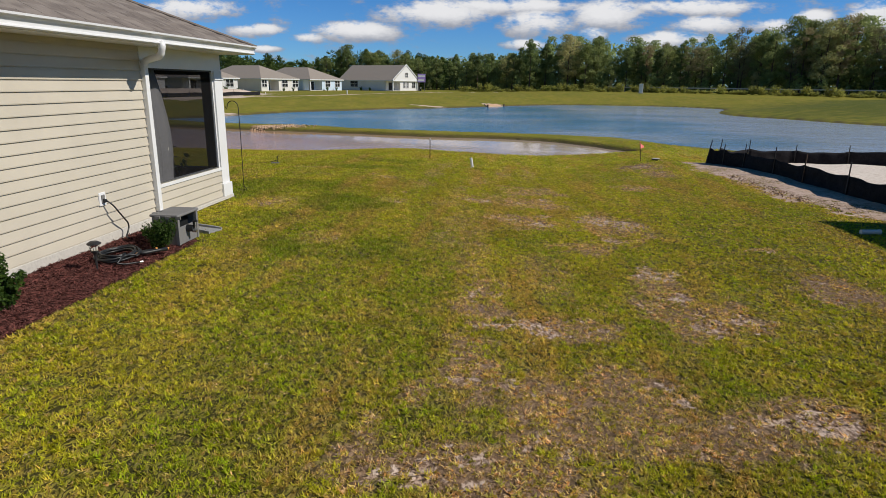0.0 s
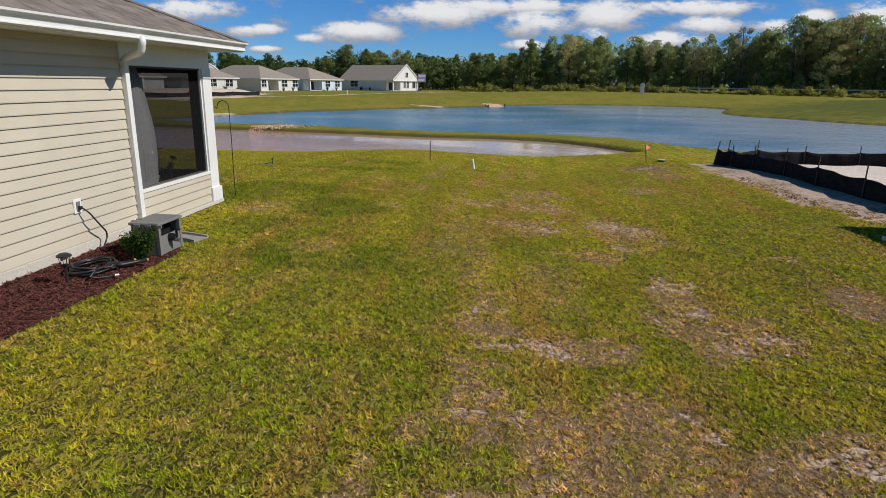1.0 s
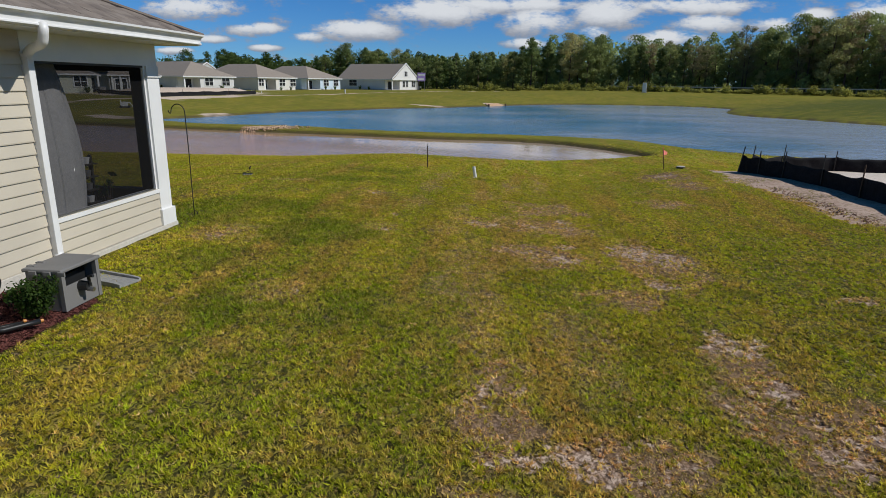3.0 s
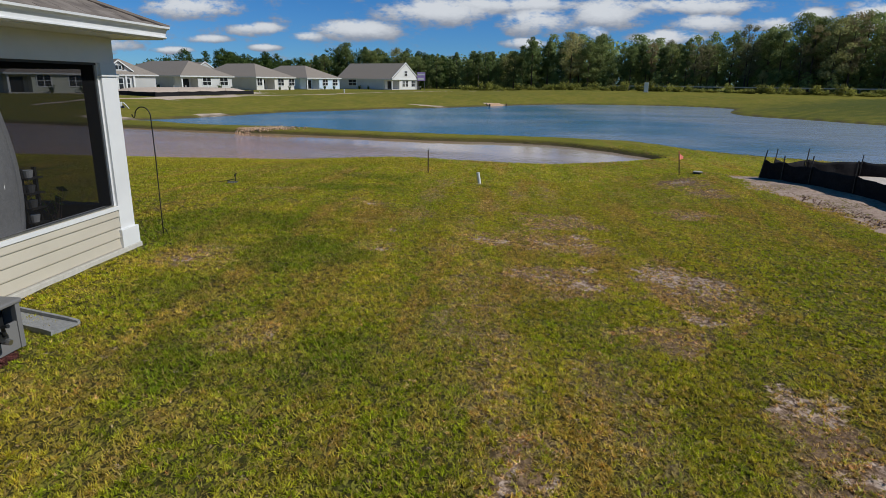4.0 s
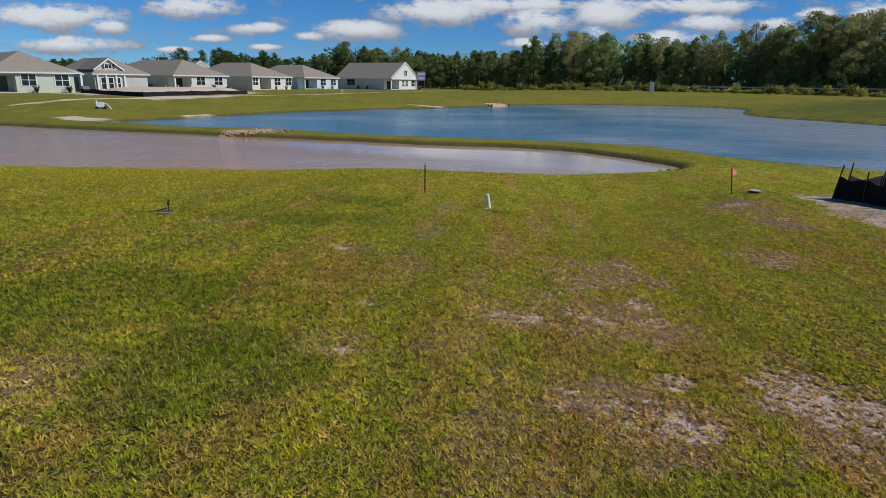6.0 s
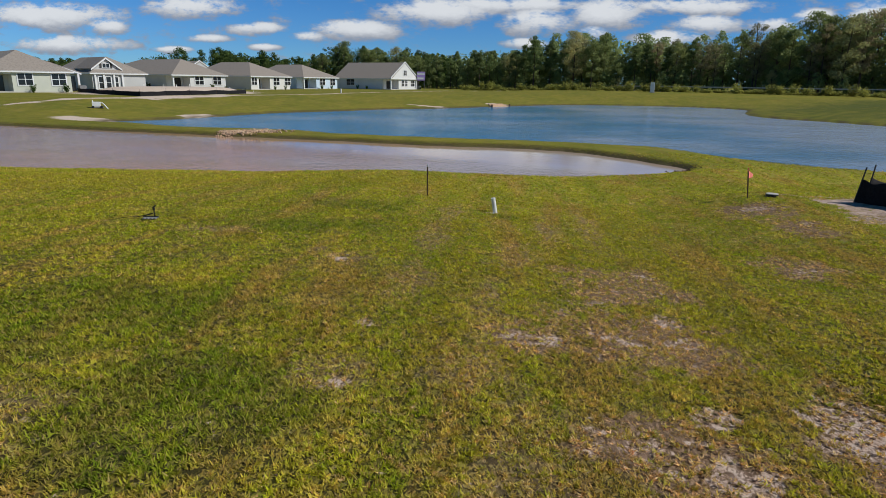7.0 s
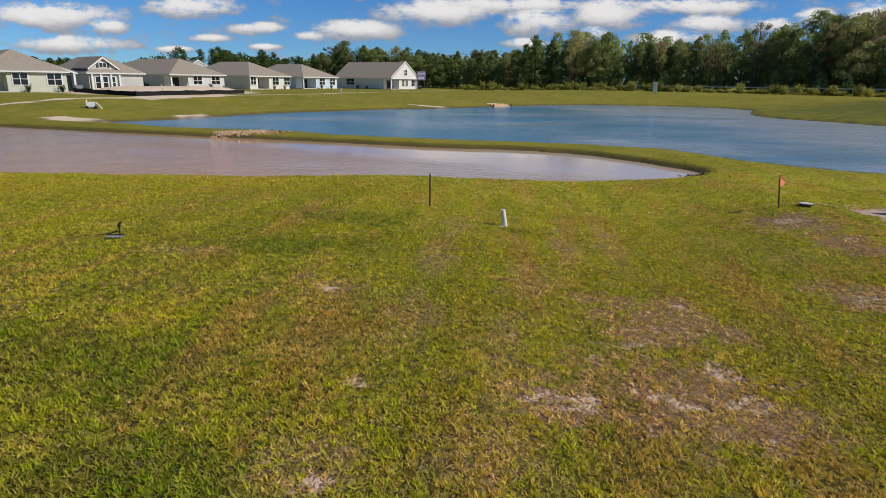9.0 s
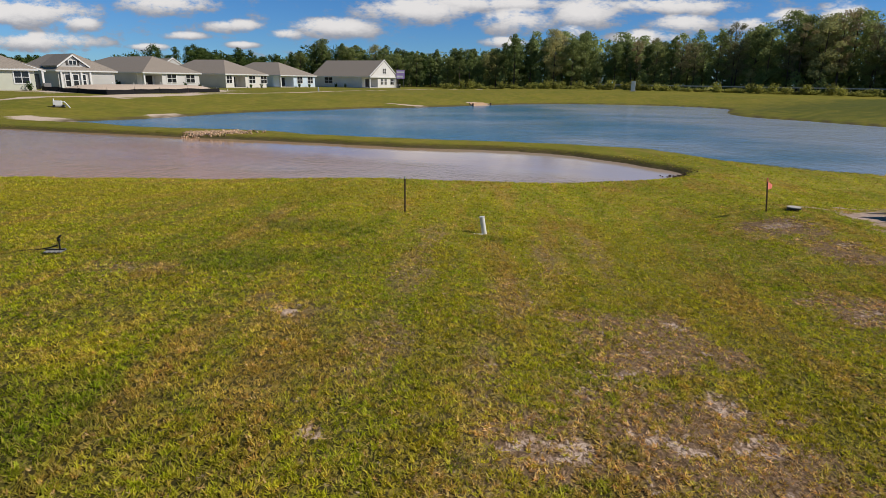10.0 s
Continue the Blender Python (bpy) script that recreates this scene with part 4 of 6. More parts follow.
        for k in range(2):
            for j in range(2):
                part("pane", solid(-0.085, -0.05, v - w / 2 + k * w / 2 + 0.04, v + k * w / 2 - 0.04, z + 0.04 + j * ht / 2, z + ht / 2 - 0.04 + j * ht / 2), M_GLASS, tr)
    if gable:
        u0, u1, zt = gable
        um, low = (u0 + u1) / 2, ze + 0.45
        bm = bmesh.new()
        prism(bm, [(u0, low), (u1, low), (u1, low + 0.25), (um, zt), (u0, low + 0.25)], "y", 0.55, 7.0)
        d = part("cross_gable", bm, wall_mat, h, "front-facing gable with white rakes")
        for ux in (u0 - 0.4, u1 + 0.4):
            bm = bmesh.new()
            prism(bm, [(ux, low - 0.05), (ux, low + 0.2), (um, zt + 0.32), (um, zt + 0.06)], "y", 0.2, 0.36)
            part("rake_board", bm, M_WHITE, d)
            bm = bmesh.new()
            prism(bm, [(ux, low + 0.18), (ux, low + 0.26), (um, zt + 0.40), (um, zt + 0.32)], "y", 0.26, 7.4)
            part("roof", bm, M_FAR_ROOF, d)
        w = part("window", solid(um - 0.62, um + 0.62, 0.46, 0.56, low + 0.35, low + 1.15), M_WHITE, d)
        part("pane", solid(um - 0.52, um - 0.05, 0.445, 0.47, low + 0.43, low + 1.07), M_GLASS, w)
        part("pane", solid(um + 0.05, um + 0.52, 0.445, 0.47, low + 0.43, low + 1.07), M_GLASS, w)
        for sx in (-0.85, 0.85):
            part("shutter", solid(um + sx - 0.14, um + sx + 0.14, 0.48, 0.555, low + 0.35, low + 1.15), M_DARK, d)
        for u in (u0 - 0.1, u0 + 1.25, u1 - 1.25, u1 + 0.1):
            part("column", solid(u - 0.13, u + 0.13, -0.3, -0.04, 0.1, eave - 0.03), M_WHITE, h, "white porch column")
    if wing:
        # a low side porch behind the lake front, closed by a white rake
        bm = bmesh.new()
        prism(bm, [(wide - 1.9, eave + 1.25), (wide - 1.9, eave + 1.5), (wide + 2.3, eave + 0.05), (wide + 2.3, eave - 0.2)], "y", 2.9, 3.1)
        r = part("side_porch", bm, M_WHITE, h, "white-trimmed side porch")
        bm = bmesh.new()
        prism(bm, [(wide - 1.9, eave + 1.5), (wide - 1.9, eave + 1.58), (wide + 2.35, eave + 0.12), (wide + 2.35, eave + 0.04)], "y", 2.85, 7.5)
        part("roof", bm, M_FAR_ROOF, r)
        part("wall", solid(wide, wide + 0.9, 3.2, 7.0, 0.1, eave), wall_mat, r)
        part("door", solid(wide + 0.95, wide + 1.6, 3.6, 3.7, 0.1, 2.2), M_GLASS, r)
        part("column", solid(wide + 1.75, wide + 2.0, 2.95, 3.2, 0.0, eave), M_WHITE, r)
    return h


SAGE, GREY, TAUPE = ("sage", (0.588, 0.599, 0.497)), ("grey", (0.531, 0.525, 0.508)), ("taupe", (0.655, 0.644, 0.621))
CREAM, BLUE, PALE = ("cream", (0.746, 0.718, 0.655)), ("blue", (0.599, 0.712, 0.814)), ("pale", (0.746, 0.734, 0.712))
PAIR = 1.55
far_house((-66.9, 81.4, -0.15), 53, 9.9, 18, SAGE, "hip", "pale sage-sided house with hip roof on the far bank", 3.0, (0.0, 2.9), ((4.4, 0.95, 1.75, PAIR, True), (8.4, 0.95, 1.75, PAIR, True)), wing=True)
far_house((-67.5, 103.0, -0.15), 56, 8.6, 18, GREY, "hip", "grey house with a white-trimmed front gable", 2.9, (0.0, 0.0), ((1.35, 0.3, 0.8, 1.9, False), (2.5, 0.3, 0.8, 1.9, False), (3.65, 0.3, 0.8, 1.9, False)), gable=(0.5, 4.6, 4.95))
far_house((-63.1, 119.6, -0.15), 61.5, 11.6, 31, TAUPE, "hip", "taupe house with corner porch and hip roof", 3.2, (0.0, 3.6), ((5.6, 0.95, 1.9, PAIR, True), (9.6, 0.95, 1.9, PAIR, True)), ((17.5, 0.7, 1.5, 1.7),), rear=1.75)
far_house((-53.9, 133.7, -0.15), 69, 12.0, 18, CREAM, "hip", "cream-sided house with white porch column", 3.1, (2.0, 5.6), ((0.95, 0.95, 1.5, PAIR, True), (7.6, 0.95, 1.9, PAIR, True), (11.2, 0.95, 1.9, PAIR, True)))
far_house((-49.3, 153.4, -0.15), 66, 12.2, 18, BLUE, "hip", "light blue house with corner porch", 3.2, (0.0, 4.4), ((6.6, 0.95, 1.9, PAIR, True), (10.4, 0.95, 1.9, PAIR, True)))
far_house((-31.0, 167.5, -0.15), 67, 12.6, 18, PALE, "gable", "pale grey gabled house with corner porch", 4.3, (0.0, 3.6), ((5.6, 0.8, 1.1, 1.6, True), (7.2, 0.8, 1.1, 1.6, True), (10.4, 0.8, 1.7, 1.6, True)), ((13.0, 0.95, 2.6, 1.6),))
far_house((-84.0, 160.0, -0.15), 66, 12.0, 18, GREY, "gable", "grey house behind the lakeside row", 3.9, (0.0, 0.0))


# ---- trees ----
def leaf_cloud(rng, centres, radii, count, size, flat=1.0, sides=4):
    """Small leaves strewn through clumps, with three or four corners: verts and faces."""
    pick = rng.integers(0, len(centres), count)
    way = rng.normal(size=(count, 3))
    way /= np.linalg.norm(way, axis=1)[:, None]
    dist = rng.uniform(0.45, 1.0, count) ** 0.7
    pos = np.array(centres)[pick] + way * (np.array(radii)[pick] * dist)[:, None] * np.array((1, 1, flat))
    face = way + rng.normal(size=(count, 3)) * 0.45 + np.array((0, 0, 0.35))
    a = np.cross(face, rng.normal(size=(count, 3)))
    a /= np.linalg.norm(a, axis=1)[:, None] + 1e-9
    b = np.cross(face, a)
    b /= np.linalg.norm(b, axis=1)[:, None] + 1e-9
    s = size * rng.uniform(0.6, 1.4, count)[:, None]
    a, b = a * s, b * s * 0.62
    v = np.stack([pos - a, pos + b, pos + a, pos - b] if sides == 4 else [pos - a, pos + b * 1.6, pos + a], 1).reshape(-1, 3)
    return v, np.arange(count * sides).reshape(-1, sides)


def make_tree(kind, seed, height):
    rng = np.random.default_rng(seed)
    t = thing("tree", {"pine": "tall dark green pine at the wood's edge", "oak": "rounded green hardwood tree in the wood", "thin": "tall hardwood with thinning olive-brown leaves", "young": "low leafy young tree at the wood's edge"}[kind], "tree", "trees of the far wood")
    r0 = height * 0.013 + 0.05
    bm = bmesh.new()
    lean = rng.normal(size=2) * 0.25
    stem = [(lean[0] * k * k, lean[1] * k * k, height * 0.96 * k) for k in np.linspace(0, 1, 7)]
    tube(bm, stem, [r0 * (1 - 0.85 * k) for k in np.linspace(0, 1, 7)], 7)
    centres, radii = [], []
    low = {"pine": 0.36, "oak": 0.2, "thin": 0.28, "young": 0.04}[kind]
    n = {"pine": 19, "oak": 22, "thin": 18, "young": 16}[kind]
    for i in range(n):
        k = low + (1 - low) * (i + rng.uniform(0, 0.8)) / n
        ang = i * 2.4 + rng.uniform(-0.5, 0.5)
        shape = {"pine": 0.16 * (1.15 - k) ** 0.6 + 0.02, "oak": 0.25 * math.sqrt(max(0.04, 1 - ((k - 0.55) / 0.5) ** 2)), "thin": 0.2 * math.sqrt(max(0.05, 1 - ((k - 0.6) / 0.48) ** 2)), "young": 0.34 * math.sqrt(max(0.05, 1.05 - k))}[kind]
        reach = height * shape * rng.uniform(0.55, 1.05)
        o = Vector((lean[0] * k * k, lean[1] * k * k, height * 0.94 * k))
        tip = o + Vector((math.cos(ang) * reach, math.sin(ang) * reach, reach * rng.uniform(0.1, 0.5)))
        rod(bm, o - Vector((0, 0, reach * 0.25)), tip, r0 * 0.32 * (1.2 - k), 0.02, 5)
        centres.append(tuple(tip))
        radii.append(height * {"pine": 0.066, "oak": 0.088, "thin": 0.07, "young": 0.13}[kind] * rng.uniform(0.75, 1.3))
        if rng.uniform() < 0.7:
            centres.append(tuple(o + (tip - o) * 0.55 + Vector(rng.normal(size=3) * 0.3)))
            radii.append(radii[-1] * 0.85)
    centres.append((lean[0], lean[1], height * 0.97))
    radii.append(height * 0.06)
    part("trunk", bm, M_BARK, t)
    count = {"pine": 5200, "oak": 5800, "thin": 4400, "young": 1700}[kind]
    v, f = leaf_cloud(rng, centres, radii, count, {"pine": 0.165, "oak": 0.155, "thin": 0.125, "young": 0.15}[kind], 0.7, 3)
    crown = new("crown", big_mesh("crown", v, f, {"pine": M_PINE, "oak": M_OAK, "thin": M_BARE, "young": M_OAK if seed % 2 else M_PINE}[kind]))
    crown.parent = t
    return t


def ground_z(x, y):
    return float(land(np.array([x]), np.array([y]))[0][0])


def plant_wood():
    rng = random.Random(21)
    models = [make_tree("pine", 1, 14.0), make_tree("pine", 2, 14.0), make_tree("pine", 3, 14.0), make_tree("oak", 4, 12.0), make_tree("oak", 5, 12.0), make_tree("oak", 6, 12.0), make_tree("thin", 7, 13.0), make_tree("thin", 8, 13.0), make_tree("young", 9, 6.0), make_tree("young", 10, 6.0), make_tree("young", 11, 6.0)]
    fresh = list(models)
    size = [14.0, 14.0, 14.0, 12.0, 12.0, 12.0, 13.0, 13.0, 6.0, 6.0, 6.0]

    rest = []

    def deep(x, y, k, height):
        rest.append((x, y, k, height))

    def plant(x, y, k, height):
        s = height / size[k]
        m = Matrix.Translation((x, y, ground_z(x, y) - 0.1)) @ Matrix.Rotation(rng.uniform(0, 6.28), 4, "Z")
        if models[k] in fresh:
            fresh.remove(models[k])
            models[k].matrix_basis = m @ Matrix.Scale(s, 4)
            return
        t = copy_thing(models[k], m)
        t.scale = (s, s, s * rng.uniform(0.95, 1.08))
    line = [(-175, 150, 6.5), (-123, 170, 7.0), (-112, 200, 6.0), (-104, 213, 11.5), (-88, 217, 11.0), (-78, 220, 8.5), (-72, 221, 11.0), (-60, 222, 14.0), (-47, 221, 12.5), (-30, 214, 11.0), (-6, 203, 11.5), (12, 200, 15.5), (28, 195, 15.5), (40, 189, 13.5), (52, 182, 14.5), (66, 170, 16.5), (74, 163, 18.0), (88, 154, 16.0), (112, 140, 15.5), (150, 118, 15)]
    for (ax, ay, ah), (bx, by, bh) in zip(line, line[1:]):
        span = math.hypot(bx - ax, by - ay)
        nx, ny = -(by - ay) / span, (bx - ax) / span
        for row in range(4):
            n = int(span / (3.4 + row * 0.5))
            for i in range(n):
                f = (i + rng.random()) / n
                off = row * 5.5 + rng.uniform(-2.0, 2.0)
                x, y = ax + (bx - ax) * f + nx * off, ay + (by - ay) * f + ny * off
                h = (ah + (bh - ah) * f) * rng.uniform(0.78, 1.06) * (1 + 0.04 * row)
                thin, pine = (0.06, 0.62) if x < 35 else (0.55, 0.68)
                u = rng.random()
                k = rng.choice((6, 7)) if u < thin else rng.choice((0, 1, 2)) if u < pine else rng.choice((3, 4, 5))
                if row == 0 and rng.random() < 0.3:
                    h *= 0.65
                (plant if row < 2 and x > -70 else deep)(x, y, k, h)
        # young growth along the edge and deep inside closes the wood down to the ground
        for off, gap, tall in ((-2.5, 3.0, 5.0), (4.0, 3.0, 7.0), (12.0, 2.6, 8.0), (22.0, 2.4, 10.0)):
            n = int(span / gap)
            for i in range(n):
                f = (i + rng.random()) / n
                o = off + rng.uniform(-1.5, 1.5)
                if off < 0 and rng.random() < 0.25:
                    continue
                use = plant if off < 0 and x > -20 and i % 2 else deep
                use(ax + (bx - ax) * f + nx * o, ay + (by - ay) * f + ny * o, rng.choice((8, 9, 9, 10)), min(tall, ah * 0.8) * rng.uniform(0.55, 1.15))
    big_v, start, big_f = [], 0, []
    for x, y, k, height in rest:
        crown = [c for c in models[k].children if c.name.startswith("crown")][0]
        co = np.empty(len(crown.data.vertices) * 3, np.float32)
        crown.data.vertices.foreach_get("co", co)
        co = co.reshape(-1, 3, 3)[:: (3 if x < -20 else 4 if k < 8 else 5)]
        mid = co.mean(1, keepdims=True)
        co = (mid + (co - mid) * (1.6 if x < -20 else 1.6 if k < 8 else 2.2)).reshape(-1, 3) * (height / size[k])
        a = rng.uniform(0, 6.28)
        co = co @ np.array([[math.cos(a), math.sin(a), 0], [-math.sin(a), math.cos(a), 0], [0, 0, 1]]) + np.array([x, y, ground_z(x, y) - 0.1])
        big_v.append(co)
    for west, mat, label in ((True, M_DEEP, "dark pine wood behind the far houses"), (False, M_WOODS, "dense mixed green wood behind the road")):
        v = np.concatenate([c for c, (x, y, k, height) in zip(big_v, rest) if (x < -20) == west])
        wood = new("woods", big_mesh("woods", v, np.arange(len(v)).reshape(-1, 3), mat))
        tagged(wood, label, "woods", kind="stuff")
    # the wood's dark inside, so that no daylight shows between the trunks
    dice = np.random.default_rng(77)
    inner = {True: [], False: []}
    for (ax, ay, ah), (bx, by, bh) in zip(line[1:], line[2:]):
        span = math.hypot(bx - ax, by - ay)
        n = int(span * 170)
        f, off = dice.uniform(0, 1, n), dice.uniform(12.0, 32.0, n)
        h = (ah + (bh - ah) * f) * (0.88 + 0.08 * np.sin(f * span * 0.9) + 0.06 * np.sin(f * span * 2.3 + 1))
        c = np.stack([ax + (bx - ax) * f - (by - ay) / span * off, ay + (by - ay) * f + (bx - ax) / span * off, h * dice.uniform(0, 1, n) ** 0.8], 1)
        a, b = dice.normal(size=(n, 3)), dice.normal(size=(n, 3))
        inner[bx <= -20].append(np.stack([c - a * 0.35, c + b * 0.45, c + a * 0.35], 1).reshape(-1, 3))
    for west, mat in ((True, M_DEEP), (False, M_WOODS)):
        v = np.concatenate(inner[west])
        tagged(new("woods", big_mesh("woods", v, np.arange(len(v)).reshape(-1, 3), mat)), "dark inside of the wood between the trunks", "woods", kind="stuff")


plant_wood()


# ---- bed beside the house ----
def leaf_bush(name, label, category, at, wide, tall, count, seed, size, mat, upright=False):
    rng = np.random.default_rng(seed)
    t = thing(name, label, category, at=at)
    bm = bmesh.new()
    centres, radii = [], []
    for i in range(11):
        ang, r = i * 2.4, wide * 0.36 * math.sqrt(rng.uniform(0.05, 1))
        h = tall * (rng.uniform(0.55, 0.95) if not upright else rng.uniform(0.45, 1.0))
        tip = (math.cos(ang) * r, math.sin(ang) * r, h * (1 - 0.35 * (r / wide) ** 2))
        tube(bm, [(math.cos(ang) * 0.02, math.sin(ang) * 0.02, -0.03), (tip[0] * 0.5, tip[1] * 0.5, tip[2] * 0.55), tip], [0.007, 0.005, 0.002], 5)
        for k in np.linspace(0.35, 1.0, 4):
            centres.append((tip[0] * k, tip[1] * k, tip[2] * k))
            radii.append(wide * (0.2 if not upright else 0.13) * (1.15 - 0.4 * k))
    part("stems", bm, M_BARK, t)
    v, f = leaf_cloud(rng, centres, radii, count, size)
    v[:, 2] = np.maximum(v[:, 2], 0.01)
    o = new("foliage", big_mesh("foliage", v, f, mat))
    o.parent = t
    return t


def mulch_bed():
    """A low mound of shredded bark along the wall, with loose chips on it."""
    rng = np.random.default_rng(3)

    def edge(y):
        return -2.06 + 0.10 * (wander(y, y * 0 + 1, 1.1, 3) - 0.5) - 0.9 * step(6.75, 7.15, y)

    def top(x, y):
        side = np.clip((edge(y) - x) / 0.12, 0, 1)
        return land(x, y)[0] + 0.008 + 0.022 * side + 0.03 * (wander(x, y, 5.0, 8) - 0.4) * side
    gx, gy = np.linspace(-3.06, -1.9, 30), np.arange(-8.0, 7.2, 0.05)
    x, y = [a.ravel() for a in np.meshgrid(gx, gy)]
    x = np.minimum(x, edge(y))
    z = top(x, y)
    i = np.arange(len(gx) * len(gy)).reshape(len(gy), len(gx))
    f = np.stack([i[:-1, :-1], i[:-1, 1:], i[1:, 1:], i[1:, :-1]], -1).reshape(-1, 4)
    bed = new("mulch_bed", big_mesh("mulch_bed", np.stack([x, y, z], 1), f, M_MULCH, None, True))
    tagged(bed, "dark red shredded mulch strip against the house wall", "mulch bed", kind="structure")
    n = 22000
    y = rng.uniform(-1.5, 7.0, n)
    x = rng.uniform(-3.03, edge(y) + 0.03)
    c = np.stack([x, y, top(x, y) + rng.uniform(0.0, 0.018, n)], 1)
    a = rng.normal(size=(n, 3)) * np.array((1, 1, 0.28))
    a /= np.linalg.norm(a, axis=1)[:, None]
    b = np.cross(a, rng.normal(size=(n, 3)) * 0.35 + np.array((0, 0, 1.0)))
    b /= np.linalg.norm(b, axis=1)[:, None]
    d = np.cross(a, b)
    la, lb, lc = rng.uniform(0.012, 0.036, n)[:, None], rng.uniform(0.003, 0.008, n)[:, None], rng.uniform(0.002, 0.005, n)[:, None]
    v = np.stack([c - a * la - b * lb, c + a * la - b * lb * 0.6, c + a * la * 0.9 + b * lb, c - a * la + b * lb * 0.8, c + d * lc], 1).reshape(-1, 3)
    k = np.arange(n)[:, None] * 5
    f = np.concatenate([k + np.array([[0, 1, 4]]), k + np.array([[1, 2, 4]]), k + np.array([[2, 3, 4]]), k + np.array([[3, 0, 4]])])
    chips = new("mulch_chips", big_mesh("mulch_chips", v, f, M_MULCH))
    tagged(chips, "loose dark red bark chips on the mulch bed", "mulch", kind="stuff")


def reel_box():
    z = 0.03
    t = thing("hose_reel_box", "grey plastic hose reel box with lid and crank on the mulch", "hose box", at=(-2.285, 6.64, z - 0.015))
    a, b, h = 0.17, 0.25, 0.365
    part("side_panel", solid(-a, a, -b, -b + 0.02, 0, h, 0.004), M_BOX, t)
    part("side_panel", solid(-a, a, b - 0.02, b, 0, h, 0.004), M_BOX, t)
    part("back_panel", solid(-a, -a + 0.02, -b + 0.02, b - 0.02, 0, h), M_BOX, t)
    part("front_panel", solid(a - 0.02, a + 0.002, -b + 0.018, b - 0.018, 0, h - 0.14, 0.004), M_BOX, t)
    for s in (-1, 1):
        part("corner_post", solid(a - 0.035, a + 0.012, s * (b - 0.02) - 0.022, s * (b - 0.02) + 0.022, 0, h, 0.004), M_BOX, t)
    part("inner_drum", solid(-a + 0.02, a - 0.12, -b + 0.03, b - 0.03, 0.02, h - 0.08), M_RUBBER, t, "black hose drum inside")
    lid = part("lid", solid(-a - 0.02, a + 0.025, -b - 0.02, b + 0.02, h, h + 0.036, 0.014), M_BOX, t, "flat grey lid with notched rim")
    for k in range(2):
        part("rib", solid(-a - 0.032, -a + 0.05 + 0.0 * k, -b + 0.06 + k * 0.11, -b + 0.10 + k * 0.11, h + 0.03, h + 0.042, 0.003), M_BOX, lid)
    for k in range(3):
        part("rib", solid(-a + 0.06 + k * 0.14, -a + 0.13 + k * 0.14, -b - 0.036, -b - 0.02, h - 0.018, h + 0.02, 0.003), M_BOX, lid)
    part("hand_hold", solid(a - 0.13, a - 0.06, -0.03, 0.05, h + 0.031, h + 0.0345), M_RUBBER, lid)
    bm = bmesh.new()
    rod(bm, (a, -0.02, 0.18), (a + 0.09, -0.02, 0.18), 0.05, 0.042, 14)
    crank = part("crank", bm, M_RUBBER, t, "black crank handle")
    bm = bmesh.new()
    tube(bm, [(a + 0.08, -0.02, 0.18), (a + 0.10, -0.02, 0.21), (a + 0.10, -0.03, 0.275), (a + 0.15, -0.03, 0.285)], 0.016, 8)
    part("crank_arm", bm, M_RUBBER, crank)
    bm = bmesh.new()
    rod(bm, (a + 0.06, -0.0, 0.15), (a + 0.12, 0.0, 0.14), 0.028, 0.022, 10)
    part("hose_fitting", bm, M_CHROME, crank)


def splash_block():
    z = 0.0
    t = thing("splash_block", "grey cast splash block on grass below the downspout", "splash block", at=(-2.40, 7.36, z - 0.01), turn=-12)
    t.scale = (0.80, 0.78, 0.7)
    bm = bmesh.new()
    prism(bm, [(-0.45, 0.0), (0.42, -0.01), (0.42, 0.02), (-0.45, 0.04)], "y", -0.15, 0.15)
    part("tray", bm, M_STONE_GREY, t)
    for s in (-1, 1):
        bm = bmesh.new()
        prism(bm, [(-0.45, 0.0), (0.42, -0.01), (0.42, 0.045), (0.3, 0.06), (-0.45, 0.09)], "y", s * 0.165 - 0.018, s * 0.165 + 0.018)
        part("rim", bm, M_STONE_GREY, t)
    part("rim", solid(-0.475, -0.445, -0.18, 0.18, 0, 0.09, 0.006), M_STONE_GREY, t)


def hose_coil():
    t = thing("garden_hose", "coiled black rubber garden hose lying on the mulch", "hose", at=(-2.47, 5.66, 0.045))
    t.scale = (0.86, 0.86, 0.9)
    rng = random.Random(8)
    bm = bmesh.new()
    pts = []
    for i in range(8 * 26):
        a = i / 26 * math.tau
        lap = i / 26
        r = 0.285 - 0.022 * (lap % 4) + 0.012 * math.sin(a * 1.37 + lap)
        pts.append((math.cos(a) * r * 0.92 + 0.02 * math.sin(lap * 2.1), math.sin(a) * r * 1.12 + 0.03 * math.sin(lap * 1.3), 0.016 + 0.026 * (lap // 3) + 0.012 * math.sin(a * 2 + lap * 1.7) + 0.012))
    pts += [(0.24, -0.38, 0.03), (0.30, -0.32, 0.012), (0.38, -0.22, 0.004), (0.42, -0.16, 0.0)]
    tube(bm, pts, 0.0125, 7)
    part("coil", bm, M_RUBBER, t, smooth=True)
    bm = bmesh.new()
    rod(bm, (0.415, -0.165, 0.0), (0.44, -0.125, -0.002), 0.016, 0.016, 10)
    part("coupling", bm, M_CHROME, t, "pale metal coupling")


